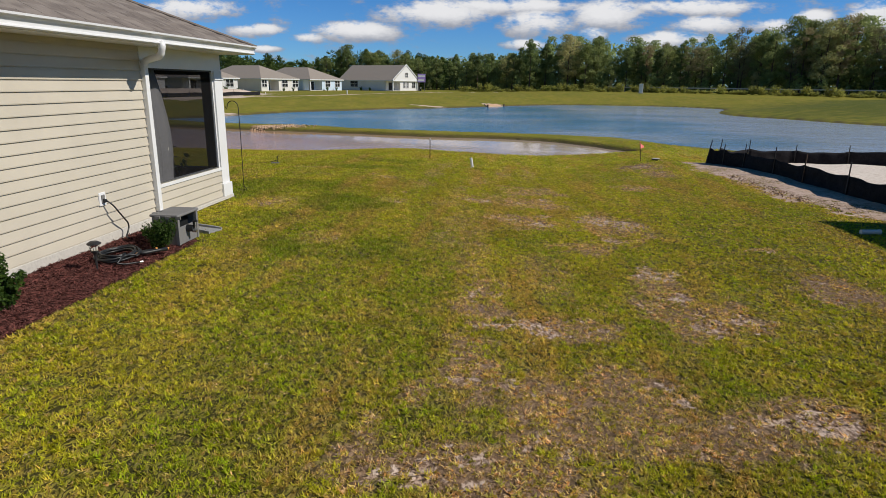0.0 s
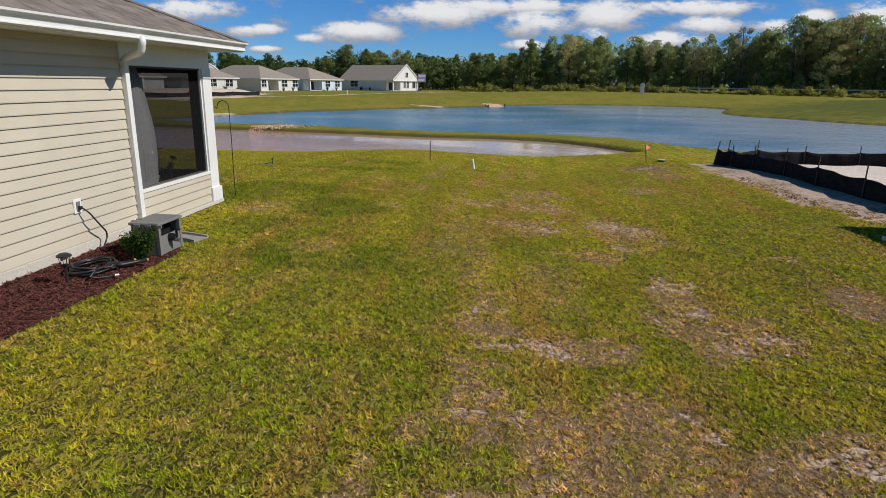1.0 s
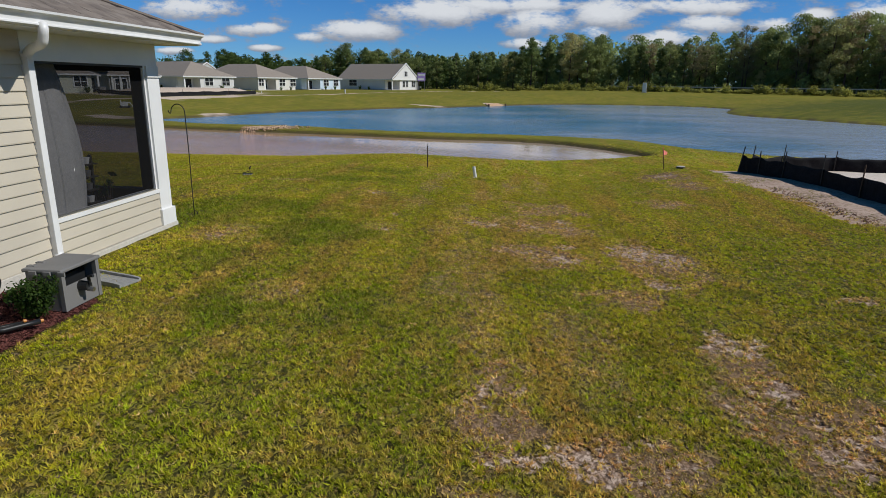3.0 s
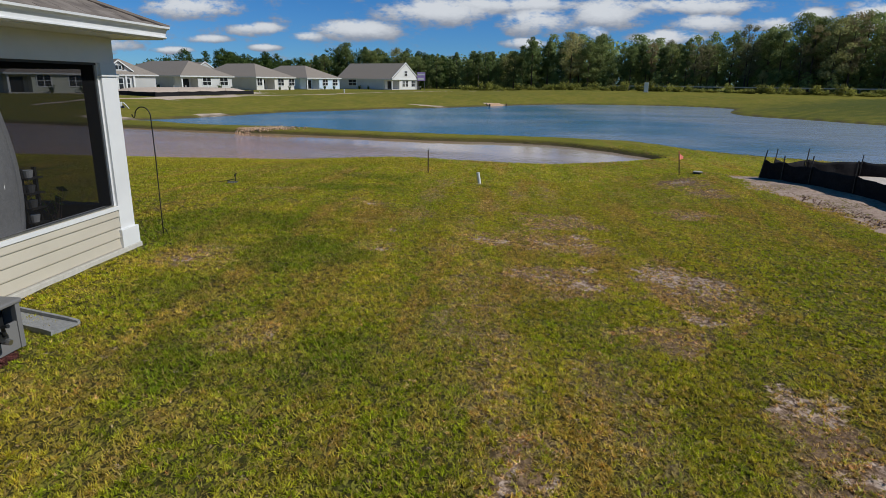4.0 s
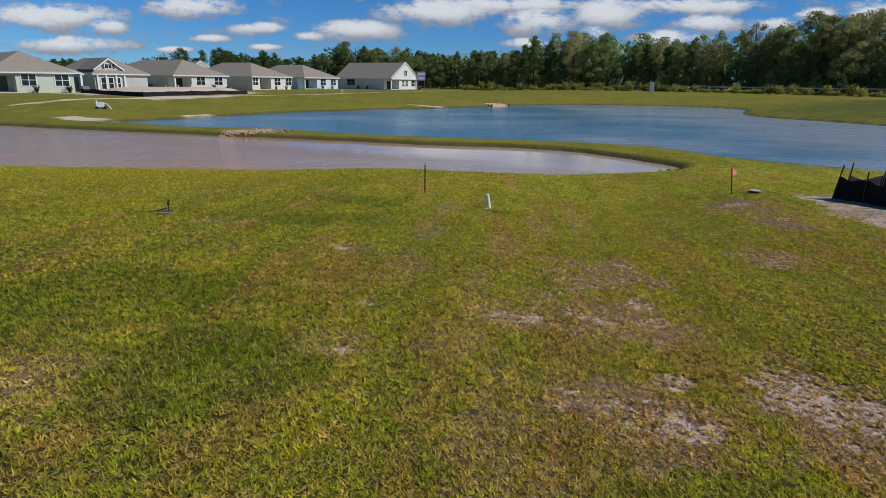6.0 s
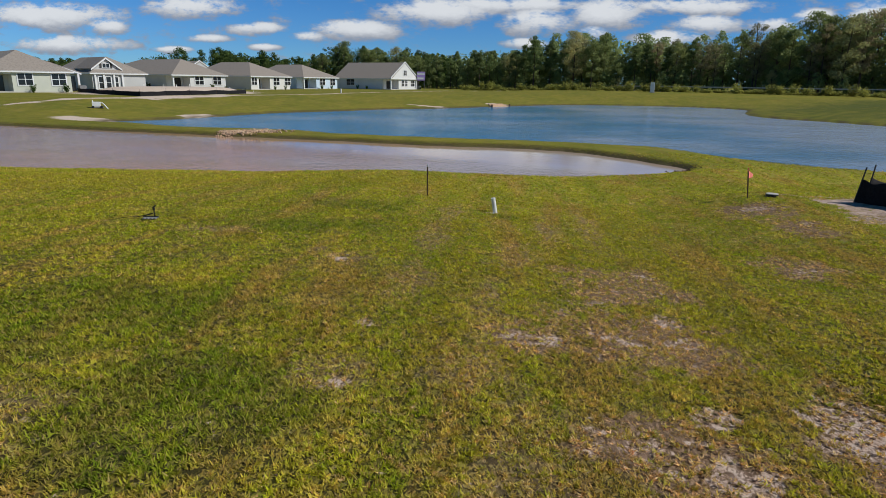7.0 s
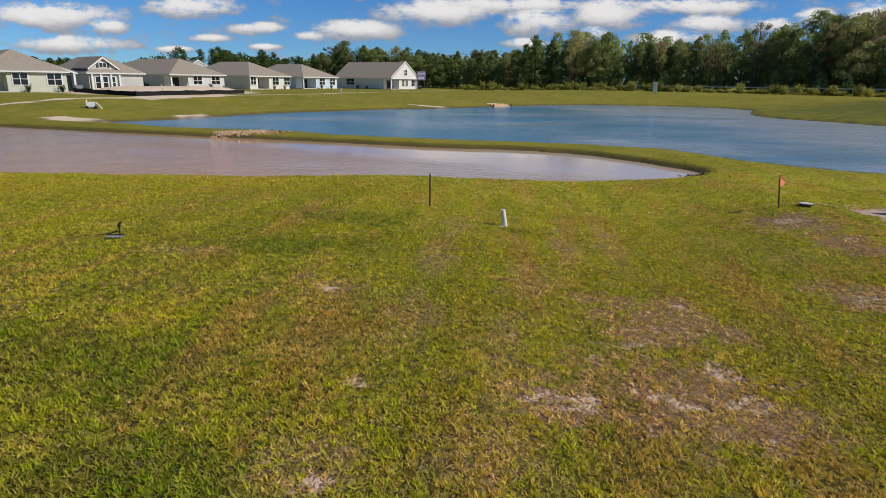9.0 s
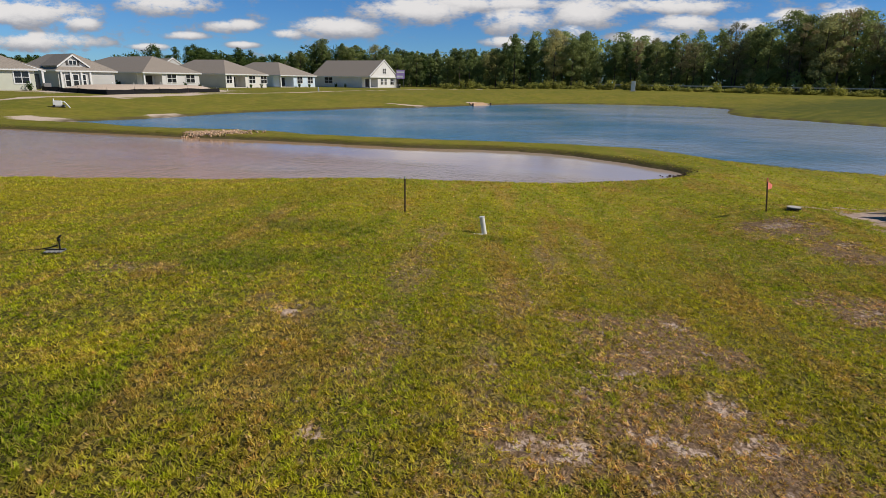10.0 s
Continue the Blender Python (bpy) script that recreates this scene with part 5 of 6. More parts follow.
def spray_wand():
    t = thing("spray_gun", "black and orange hose sprayer lying on mulch", "sprayer", at=(-2.17, 5.88, 0.045), turn=62)
    t.scale = (0.85, 0.85, 0.85)
    bm = bmesh.new()
    tube(bm, [(-0.20, 0.03, 0.05), (-0.10, 0.0, 0.035), (0.10, 0.0, 0.03), (0.22, 0.0, 0.025)], [0.03, 0.027, 0.024, 0.03], 9)
    part("barrel", bm, M_RUBBER, t, smooth=True)
    bm = bmesh.new()
    tube(bm, [(-0.22, 0.05, 0.07), (-0.18, 0.10, 0.045), (-0.05, 0.13, 0.03), (0.12, 0.12, 0.02)], [0.018, 0.015, 0.014, 0.012], 8)
    part("grip", bm, M_RUBBER, t, smooth=True)
    for x, y in ((-0.22, 0.035), (0.13, 0.12), (0.235, 0.0)):
        bm = bmesh.new()
        rod(bm, (x - 0.014, y, 0.05 if x < -0.1 else 0.028), (x + 0.014, y, 0.05 if x < -0.1 else 0.026), 0.019, 0.018, 10)
        part("collar", bm, M_ORANGE, t, "orange collar")


def path_light():
    t = thing("path_light", "black solar path light with clear lantern in the mulch", "garden light", at=(-2.44, 5.24, 0.03))
    t.scale = (0.9, 0.9, 0.8)
    bm = bmesh.new()
    rod(bm, (0, 0, -0.06), (0, 0, 0.27), 0.013, 0.016, 10)
    rod(bm, (0, 0, 0.20), (0, 0, 0.25), 0.016, 0.03, 12)
    part("stake", bm, M_BLACK, t)
    bm = bmesh.new()
    rod(bm, (0, 0, 0.25), (0, 0, 0.262), 0.045, 0.048, 16)
    part("lower_ring", bm, M_BLACK, t)
    bm = bmesh.new()
    rod(bm, (0, 0, 0.262), (0, 0, 0.36), 0.036, 0.044, 16)
    part("lens", bm, M_LENS, t, "clear lantern lens", True)
    for k in range(4):
        bm = bmesh.new()
        a = k * math.pi / 2 + 0.4
        tube(bm, [(math.cos(a) * 0.044, math.sin(a) * 0.044, 0.26), (math.cos(a) * 0.054, math.sin(a) * 0.054, 0.31), (math.cos(a) * 0.056, math.sin(a) * 0.056, 0.365)], 0.004, 5)
        part("cage_bar", bm, M_BLACK, t)
    bm = bmesh.new()
    rod(bm, (0, 0, 0.36), (0, 0, 0.378), 0.08, 0.078, 18)
    rod(bm, (0, 0, 0.378), (0, 0, 0.40), 0.075, 0.045, 18)
    part("cap", bm, M_BLACK, t, "wide black cap with solar cell")


def power_cord():
    t = thing("power_cord", "black outdoor cord hanging from the wall socket", "cord", at=(0, 0, 0))
    bm = bmesh.new()
    pts = [(WALL + 0.06, 6.32, 0.58), (WALL + 0.12, 6.36, 0.53), (WALL + 0.15, 6.43, 0.42), (WALL + 0.15, 6.52, 0.32), (WALL + 0.14, 6.60, 0.24), (WALL + 0.13, 6.62, 0.17), (WALL + 0.14, 6.57, 0.11), (WALL + 0.18, 6.48, 0.085), (WALL + 0.26, 6.42, 0.08), (WALL + 0.4, 6.46, 0.085)]
    fine = [tuple(p) for p in smooth_loop(pts, 4)[: (len(pts) - 1) * 4 - 3]]
    tube(bm, fine, 0.010, 7)
    part("cable", bm, M_RUBBER, t, smooth=True)


mulch_bed()
reel_box()
splash_block()
hose_coil()
spray_wand()
path_light()
power_cord()
leaf_bush("shrub", "small rounded green shrub beside the hose box", "shrub", (-2.27, 6.22, 0.03), 0.46, 0.36, 2400, 4, 0.016, M_SHRUB)
leaf_bush("shrub", "small upright dark green shrub in the mulch", "shrub", (-2.45, 3.98, 0.02), 0.52, 0.50, 2600, 6, 0.018, M_SHRUB, True)


# ---- inside the porch ----
def covered_chair():
    t = thing("chair_cover", "tall grey cloth cover over a hanging chair", "cover", at=(-3.44, 8.02, SLAB + 0.02), turn=4)
    t.scale = (0.60, 0.76, 1.12)
    bm = bmesh.new()
    rng = random.Random(4)
    rings = []
    for k in range(15):
        f = k / 14
        z = 0.08 + 2.0 * f
        r = 0.60 * (0.92 + 0.22 * math.sin(min(1, f * 1.6) * math.pi * 0.62)) * (1 - 0.62 * max(0, f - 0.28) ** 1.7 / 0.57) + 0.0
        ring = []
        for j in range(36):
            a = j / 36 * math.tau
            fold = 1 + 0.035 * math.sin(a * 7 + f * 2) + 0.022 * math.sin(a * 13 + 4 * f)
            ring.append(bm.verts.new((math.cos(a) * r * fold * 0.82, math.sin(a) * r * fold, z + 0.015 * math.sin(a * 5))))
        rings.append(ring)
    for lo, hi in zip(rings, rings[1:]):
        for j in range(36):
            bm.faces.new((lo[j], lo[(j + 1) % 36], hi[(j + 1) % 36], hi[j]))
    bm.faces.new(rings[-1])
    bm.faces.new(rings[0])
    part("cloth", bm, M_COVER, t, smooth=True)
    for a in (-0.35, 0.5):
        bm = bmesh.new()
        pts = []
        for k in range(15):
            f = k / 14
            r = 0.60 * (0.92 + 0.22 * math.sin(min(1, f * 1.6) * math.pi * 0.62)) * (1 - 0.62 * max(0, f - 0.28) ** 1.7 / 0.57)
            pts.append((math.cos(a) * r * 0.83, math.sin(a) * r * 1.01, 0.08 + 2.0 * f))
        tube(bm, pts, 0.003, 5)
        part("seam", bm, M_COVER, t)
    part("hem_weight", solid(-0.4, 0.4, -0.5, 0.5, 0.0, 0.07, 0.02), M_DARK, t)


def plant_stand():
    t = thing("plant_stand", "dark slatted plant stand with pale pots in the porch", "plant stand", at=(-3.72, 9.06, SLAB + 0.02))
    for s in (-1, 1):
        part("upright", solid(-0.02, 0.02, s * 0.1 - 0.015, s * 0.1 + 0.015, 0, 0.92), M_DARK, t)
    for k in range(5):
        part("shelf", solid(-0.09, 0.09, -0.115, 0.115, 0.12 + k * 0.17, 0.135 + k * 0.17), M_DARK, t)
        bm = bmesh.new()
        rod(bm, (0, 0, 0.135 + k * 0.17), (0, 0, 0.215 + k * 0.17), 0.045, 0.06, 12)
        part("pot", bm, M_WHITE if k in (1, 4) else M_BOX, t)


covered_chair()
plant_stand()
leaf_bush("potted_plant", "small spiky potted plant on the porch floor", "plant", (-3.6, 9.25, SLAB + 0.02), 0.42, 0.7, 26, 12, 0.05, M_SHRUB, True)


# ---- things standing in the lawn ----
def shepherd_hook():
    x, y = -3.1, 10.56
    z = ground_z(x, y)
    t = thing("shepherd_hook", "thin black iron shepherd's hook standing in the grass", "garden hook", at=(x, y, z))
    pts = [(0.0, 0.0, -0.15), (0.0, 0.0, 0.4), (0.006, 0, 1.0), (0.0, 0, 1.60)]
    for k in range(1, 10):
        a = k / 9 * math.pi
        pts.append((-0.11 + 0.11 * math.cos(a), 0, 1.60 + 0.12 * math.sin(a)))
    pts += [(-0.235, 0, 1.575), (-0.255, 0, 1.60), (-0.262, 0, 1.625)]
    bm = bmesh.new()
    tube(bm, pts, 0.0075, 8)
    part("bar", bm, M_BLACK, t, smooth=True)
    bm = bmesh.new()
    tube(bm, [(0.0, 0, 0.1), (0.05, 0, 0.06), (0.06, 0, -0.1)], 0.006, 6)
    part("foot_prong", bm, M_BLACK, t)


def vent_pipe():
    x, y = 0.83, 19.0
    t = thing("pvc_pipe", "short white plastic pipe leaning out of the lawn", "pipe", at=(x, y, ground_z(x, y)))
    bm = bmesh.new()
    a, b = Vector((0.0, 0, -0.1)), Vector((-0.07, -0.01, 0.30))
    rod(bm, a, b, 0.043, 0.043, 18)
    part("tube", bm, M_PIPE, t)
    bm = bmesh.new()
    rod(bm, b, b + (b - a).normalized() * 0.012, 0.048, 0.046, 18)
    part("cap", bm, M_PIPE, t)
    part("flat_offcut", solid(-0.22, -0.04, -0.10, -0.04, 0.0, 0.02, 0.003), M_PIPE, t)


def survey_stake():
    x, y = -0.72, 20.05
    t = thing("survey_stake", "dark thin survey stake with pale tip in grass", "stake", at=(x, y, ground_z(x, y)))
    part("shaft", solid(-0.014, 0.014, -0.01, 0.01, -0.1, 0.67, 0.002), M_WOOD_DARK, t)
    part("tip", solid(-0.0145, 0.0145, -0.0105, 0.0105, 0.64, 0.69, 0.002), M_PIPE, t, "pale painted tip")


def marker_flag():
    x, y = 6.62, 21.75
    t = thing("marker_flag", "wooden stake with a small bright pink flag", "flag", at=(x, y, ground_z(x, y)))
    t.matrix_basis = pose(x, y, ground_z(x, y), 0, -6, 0)
    part("stake", solid(-0.013, 0.013, -0.01, 0.01, -0.1, 0.68, 0.002), M_WOOD_DARK, t)
    part("tip", solid(-0.0137, 0.0137, -0.0107, 0.0107, 0.62, 0.70, 0.002), M_PINK, t, "pink painted tip")
    bm = bmesh.new()
    rows = 6
    grid = []
    for i in range(rows):
        f = i / (rows - 1)
        grid.append([bm.verts.new((0.014 + 0.15 * f, 0.17 * f + 0.02 * math.sin(f * 5), 0.63 - 0.11 * f)), bm.verts.new((0.014 + 0.12 * f, 0.14 * f + 0.02 * math.sin(f * 5), 0.44 + 0.03 * f - 0.02 * f * f))])
    for p, q in zip(grid, grid[1:]):
        bm.faces.new((p[0], p[1], q[1], q[0]))
    ob = part("pennant", bm, M_PINK, t, "pink plastic pennant")
    m = ob.modifiers.new("thick", "SOLIDIFY")
    m.thickness = 0.003


def valve_lid():
    x, y = 7.12, 21.66
    t = thing("valve_box", "round grey-topped irrigation valve box in the lawn", "valve box", at=(x, y, ground_z(x, y)), turn=4)
    for name, low, high, wide, mat, label in (("collar", -0.08, 0.05, 0.135, M_RUBBER, ""), ("rim", 0.05, 0.058, 0.142, M_RUBBER, ""), ("lid", 0.058, 0.072, 0.132, M_SLAB, "pale grey lid")):
        bm = bmesh.new()
        rod(bm, (0, 0, low), (0, 0, high), wide, wide * 0.985, 28)
        part(name, bm, mat, t, label)


def sprinkler():
    x, y = -4.46, 15.63
    t = thing("sprinkler", "small black lawn sprinkler on a grey slatted base", "sprinkler", at=(x, y, ground_z(x, y) + 0.03), turn=12)
    t.scale = (0.72, 0.72, 0.85)
    for k in range(4):
        part("base_slat", solid(-0.14 + k * 0.075, -0.09 + k * 0.075, -0.12, 0.10, 0.0, 0.02, 0.003), M_STONE_GREY, t)
    part("base_bar", solid(-0.16, 0.16, -0.02, 0.02, 0.02, 0.035, 0.003), M_RUBBER, t)
    bm = bmesh.new()
    rod(bm, (0.08, 0, 0.03), (0.08, 0, 0.15), 0.014, 0.012, 10)
    rod(bm, (0.08, 0, 0.15), (0.08, 0, 0.19), 0.03, 0.026, 12)
    part("riser", bm, M_RUBBER, t)
    bm = bmesh.new()
    rod(bm, (0.06, 0, 0.19), (0.13, 0.0, 0.24), 0.018, 0.012, 10)
    part("head", bm, M_RUBBER, t)
    bm = bmesh.new()
    tube(bm, [(0.05, 0, 0.09), (-0.1, 0.02, 0.05), (-0.35, 0.04, 0.015), (-0.45, 0.06, 0.016), (-0.55, 0.05, 0.008), (-0.65, 0.06, 0.0)], [0.012, 0.010, 0.006, 0.005, 0.004, 0.004], 7)
    part("hose", bm, M_RUBBER, t, "thin dark hose through the grass")


shepherd_hook()
vent_pipe()
survey_stake()
marker_flag()
valve_lid()
sprinkler()


# ---- the sandy lot with its silt fence ----
def silt_fence(name_label, posts, lean=0.0, high=0.56, seed=1):
    rng = random.Random(seed)
    x0, y0 = posts[0]
    z0 = ground_z(x0, y0)
    t = thing("silt_fence", name_label, "silt fence", "silt fences", at=(x0, y0, z0))
    prev = None
    for i, (x, y) in enumerate(posts):
        z = ground_z(x, y) - z0
        dx = x - x0
        dy = y - y0
        tilt = rng.uniform(-0.06, 0.06) + (lean if i == 0 else 0.0)
        top = high + rng.uniform(0.18, 0.36)
        bm = bmesh.new()
        rod(bm, (dx, dy, z - 0.15), (dx + tilt * top, dy + rng.uniform(-0.03, 0.03), z + top), 0.018, 0.016, 6)
        part("post", bm, M_WOOD_DARK if rng.random() < 0.06 else M_BLACK, t)
        here = (dx, dy, z, tilt)
        if prev:
            bm = bmesh.new()
            n, m = 12, 6
            sag, bulge = rng.uniform(0.05, 0.16), rng.uniform(-0.05, 0.09)
            grid = []
            way = Vector((here[0] - prev[0], here[1] - prev[1], 0))
            side = Vector((-way.y, way.x, 0)).normalized()
            for a in range(n + 1):
                f = a / n
                col = []
                px, py = prev[0] + way.x * f, prev[1] + way.y * f
                pz = ground_z(px + x0, py + y0) - z0
                h = high * (1 - sag * 4 * f * (1 - f)) + 0.02 * math.sin(f * 9 + i)
                for b in range(m + 1):
                    g = b / m
                    push = bulge * math.sin(f * math.pi) * math.sin(g * math.pi) + 0.018 * math.sin(f * 17 + g * 4 + i) * math.sin(f * math.pi)
                    tx = (prev[3] * (1 - f) + here[3] * f) * g * high
                    col.append(bm.verts.new(Vector((px + tx, py, pz - 0.04 + g * (h + 0.04))) + side * (push + 0.024)))
                grid.append(col)
            for ca, cb in zip(grid, grid[1:]):
                for b in range(m):
                    bm.faces.new((ca[b], ca[b + 1], cb[b + 1], cb[b]))
            ob = part("fabric", bm, M_FABRIC_BLACK, t, smooth=True)
            s = ob.modifiers.new("thick", "SOLIDIFY")
            s.thickness = 0.006
        prev = here
    return t


silt_fence("sagging black fabric silt fence along the sandy lot", [(8.7, 21.3), (9.1, 20.75), (9.45, 19.9), (9.78, 18.35), (10.02, 16.95), (10.12, 14.85), (10.4, 13.5), (10.7, 12.4)], 0.22, 0.56, 3)
silt_fence("black silt fence at the back of the sandy lot", [(9.3, 21.95), (10.65, 22.9), (12.4, 23.2), (14.2, 23.0), (16.5, 22.6), (19.5, 22.2), (24.0, 21.5)], 0.1, 0.58, 5)


def lumps(name, label, category, centre_list, mat, seed, low, high, kind="stuff"):
    """Rough broken pieces lying on the ground, one mesh."""
    rng = np.random.default_rng(seed)
    bm = bmesh.new()
    for cx, cy, sx, sy, n in centre_list:
        for _ in range(n):
            x, y = cx + rng.normal() * sx, cy + rng.normal() * sy
            s = rng.uniform(low, high)
            m = Matrix.Translation((x, y, max(ground_z(x, y), WATER) + s * 0.18)) @ Euler(rng.uniform(0, 3, 3)).to_matrix().to_4x4() @ Matrix.Diagonal((s, s * rng.uniform(0.5, 1), s * rng.uniform(0.4, 0.8), 1))
            made = bmesh.ops.create_icosphere(bm, subdivisions=1, radius=0.6, matrix=m)["verts"]
            for v in made:
                v.co += Vector(rng.normal(size=3)) * s * 0.09
    ob = new(name, mesh_of(name, bm, mat))
    return tagged(ob, label, category, kind=kind)


M_CLOD = mixed("earth_clods", ((0.33, 0.205, 0.140), (0.44, 0.300, 0.22), (0.22, 0.13, 0.085)), 9.0, 0.95, 0.6, 0.02, 0.6)
lumps("earth_clods", "reddish dry clods of earth along the lot's edge", "clods", [(8.95, 17.6, 0.25, 0.6, 190), (9.1, 16.3, 0.2, 0.5, 150), (9.3, 15.0, 0.25, 0.5, 120), (9.5, 13.8, 0.25, 0.4, 80), (8.8, 19.2, 0.2, 0.5, 90), (14.0, 21.3, 1.6, 0.5, 60), (8.7, 18.2, 0.12, 0.9, 160), (9.0, 15.6, 0.14, 0.9, 160)], M_CLOD, 4, 0.014, 0.055)


def neighbour_house():
    """The unseen next house, added beside the lot: its corner shades the lawn."""
    t = thing("house", "plain sided neighbouring house beside the sandy lot", "house")
    x0, x1, y0, y1, eave = 12.35, 21.5, -9.0, 11.25, 2.45
    part("foundation", solid(x0 - 0.02, x1 + 0.02, y0, y1 + 0.02, -1.2, -0.2), M_SLAB, t)
    part("wall", solid(x0, x1, y0, y1, -0.2, eave), M_SIDING, t)
    part("soffit", solid(x0 - 0.4, x1 + 0.4, y0, y1 + 0.4, eave, eave + 0.03), M_WHITE, t)
    part("fascia", solid(x0 - 0.43, x0 - 0.4, y0, y1 + 0.4, eave - 0.01, eave + 0.15), M_WHITE, t)
    part("fascia", solid(x0 - 0.43, x1 + 0.4, y1 + 0.4, y1 + 0.43, eave - 0.01, eave + 0.15), M_WHITE, t)
    bm = bmesh.new()
    run = (x1 - x0 + 0.9) / 2
    a, b, c, d, e, f = [bm.verts.new(q) for q in ((x0 - 0.45, y0, eave + 0.15), (x0 - 0.45, y1 + 0.45, eave + 0.15), (x1 + 0.45, y1 + 0.45, eave + 0.15), (x1 + 0.45, y0, eave + 0.15), ((x0 + x1) / 2, y1 + 0.45 - run, eave + 0.15 + PITCH * run), ((x0 + x1) / 2, y0, eave + 0.15 + PITCH * run))]
    for q in ((a, b, e, f), (b, c, e), (c, d, f, e), (a, f, d), (d, c, b, a)):
        bm.faces.new(q)
    part("roof", bm, M_FAR_ROOF, t)


neighbour_house()


def loose_pipe():
    x, y = 8.6, 10.82
    t = thing("plastic_tube", "short pale blue-grey plastic tube lying in shade", "tube", at=(x, y, ground_z(x, y) + 0.05), turn=8)
    bm = bmesh.new()
    rod(bm, (-0.17, 0, 0), (0.17, 0, 0), 0.045, 0.045, 14)
    part("sleeve", bm, M_PIPE, t)
    bm = bmesh.new()
    rod(bm, (0.15, 0, 0), (0.19, 0, 0), 0.05, 0.05, 14)
    part("collar", bm, M_PIPE, t)


loose_pipe()


# ---- lake side details ----
lumps("riprap", "pale tan riprap stones across the grassy strip", "rocks", [(-17.4, 45.6, 0.4, 0.35, 110), (-16.5, 45.7, 0.5, 0.35, 190), (-15.6, 46.2, 0.7, 0.4, 200)], M_ROCK, 9, 0.08, 0.19)
lumps("drift_twigs", "dark tangle of twigs at the pond's edge", "twigs", [(2.2, 29.6, 0.25, 0.08, 14), (8.35, 33.9, 0.32, 0.2, 60)], M_WOOD_DARK, 10, 0.03, 0.10)


def headwall():
    t = thing("headwall", "low weathered timber and stone outfall on the far bank", "headwall", at=(-1.3, 104.2, ground_z(-1.3, 104.2)), turn=52)
    rng = random.Random(3)
    for k in range(4):
        part("timber", solid(-1.9 + 0.05 * k, 1.9 - 0.1 * k, -0.2 + 0.28 * k, 0.05 + 0.28 * k, -0.3, 0.2 + 0.11 * k + rng.uniform(-0.04, 0.04), 0.03), M_ROCK, t)
    for s in (-1, 1):
        part("post", solid(s * 2.1 - 0.1, s * 2.1 + 0.1, -0.35, -0.15, -0.6, 0.5, 0.02), M_WOOD_DARK, t)


def pump_rig():
    x, y = -37.8, 61.6
    t = thing("pump_station", "white pump box with bent outlet pipe on the bank", "pump", at=(x, y, ground_z(x, y)), turn=30)
    t.scale = (0.58, 0.58, 0.58)
    part("case", solid(-0.7, 0.5, -0.4, 0.4, 0.25, 1.0, 0.06), M_PIPE, t)
    part("skid", solid(-0.9, 0.9, -0.45, 0.45, 0.05, 0.2, 0.02), M_BOX, t)
    for s in (-1, 1):
        bm = bmesh.new()
        rod(bm, (s * 0.6, -0.5, 0.2), (s * 0.6, 0.5, 0.2), 0.2, 0.2, 14)
        part("wheel_pair", bm, M_RUBBER, t)
    bm = bmesh.new()
    tube(bm, [(0.45, -0.1, 0.8), (0.8, -0.2, 0.85), (1.1, -0.3, 0.5), (1.7, -0.6, -0.35)], 0.09, 9)
    part("outlet_pipe", bm, M_PIPE, t)
    bm = bmesh.new()
    rod(bm, (-0.6, 0, 1.0), (-0.6, 0, 1.3), 0.1, 0.07, 9)
    part("exhaust", bm, M_PIPE, t)


def roadside():
    """The road's rail, weeds and a white cabinet in front of the wood."""
    r = thing("guard_rail", "long pale guard rail of the road before the trees", "guard rail")
    line = [(26.0, 168.0), (40.0, 164.0), (56.0, 158.0), (72.0, 151.0), (90.0, 143.0), (112.0, 130.0)]
    for (ax, ay), (bx, by) in zip(line, line[1:]):
        bm = bmesh.new()
        way = Vector((bx - ax, by - ay, 0))
        q = Matrix.Translation((ax, ay, 0)) @ way.to_track_quat("X", "Z").to_matrix().to_4x4()
        box(bm, 0, way.length, -0.06, 0.06, 1.50, 1.74, q)
        part("rail", bm, M_SLAB, r)
        for k in range(int(way.length // 4)):
            bm = bmesh.new()
            box(bm, k * 4.0, k * 4.0 + 0.15, -0.05, 0.15, -0.4, 1.55, q)
            part("post", bm, M_BOX, r)
    u = thing("utility_cabinet", "tall white utility cabinet beside the road", "cabinet", at=(31.2, 152.0, ground_z(31.2, 152.0)), turn=-12)
    part("body", solid(-0.45, 0.45, -0.4, 0.4, 0.1, 2.2, 0.04), M_WHITE, u)
    part("plinth", solid(-0.65, 0.65, -0.5, 0.5, -0.3, 0.1, 0.02), M_SLAB, u)
    part("door_panel", solid(-0.38, 0.38, -0.425, -0.4, 0.3, 2.0, 0.01), M_WHITE, u)
    s = thing("sign_board", "purple and white banner sign on posts behind the house", "sign", at=(-24.8, 178.3, ground_z(-24.8, 178.3)), turn=8)
    part("panel", solid(-1.1, 1.1, -0.06, 0.06, 2.4, 4.7, 0.02), painted("banner_purple", (0.42, 0.30, 0.66), 0.6, 0.05), s)
    part("stripe", solid(-1.0, 1.0, -0.075, -0.06, 3.9, 4.3), M_WHITE, s)
    part("stripe", solid(-1.0, 0.7, -0.075, -0.06, 2.7, 3.2), M_WHITE, s)
    for k in (-0.9, 0.9):
        part("post", solid(k - 0.06, k + 0.06, 0.06, 0.18, -0.3, 4.7), M_BOX, s)
    w = thing("marker_post", "white marker post on the far lawn", "post", at=(-29.6, 115.7, ground_z(-29.6, 115.7)))
    part("shaft", solid(-0.1, 0.1, -0.1, 0.1, -0.2, 0.75, 0.02), M_PIPE, w)


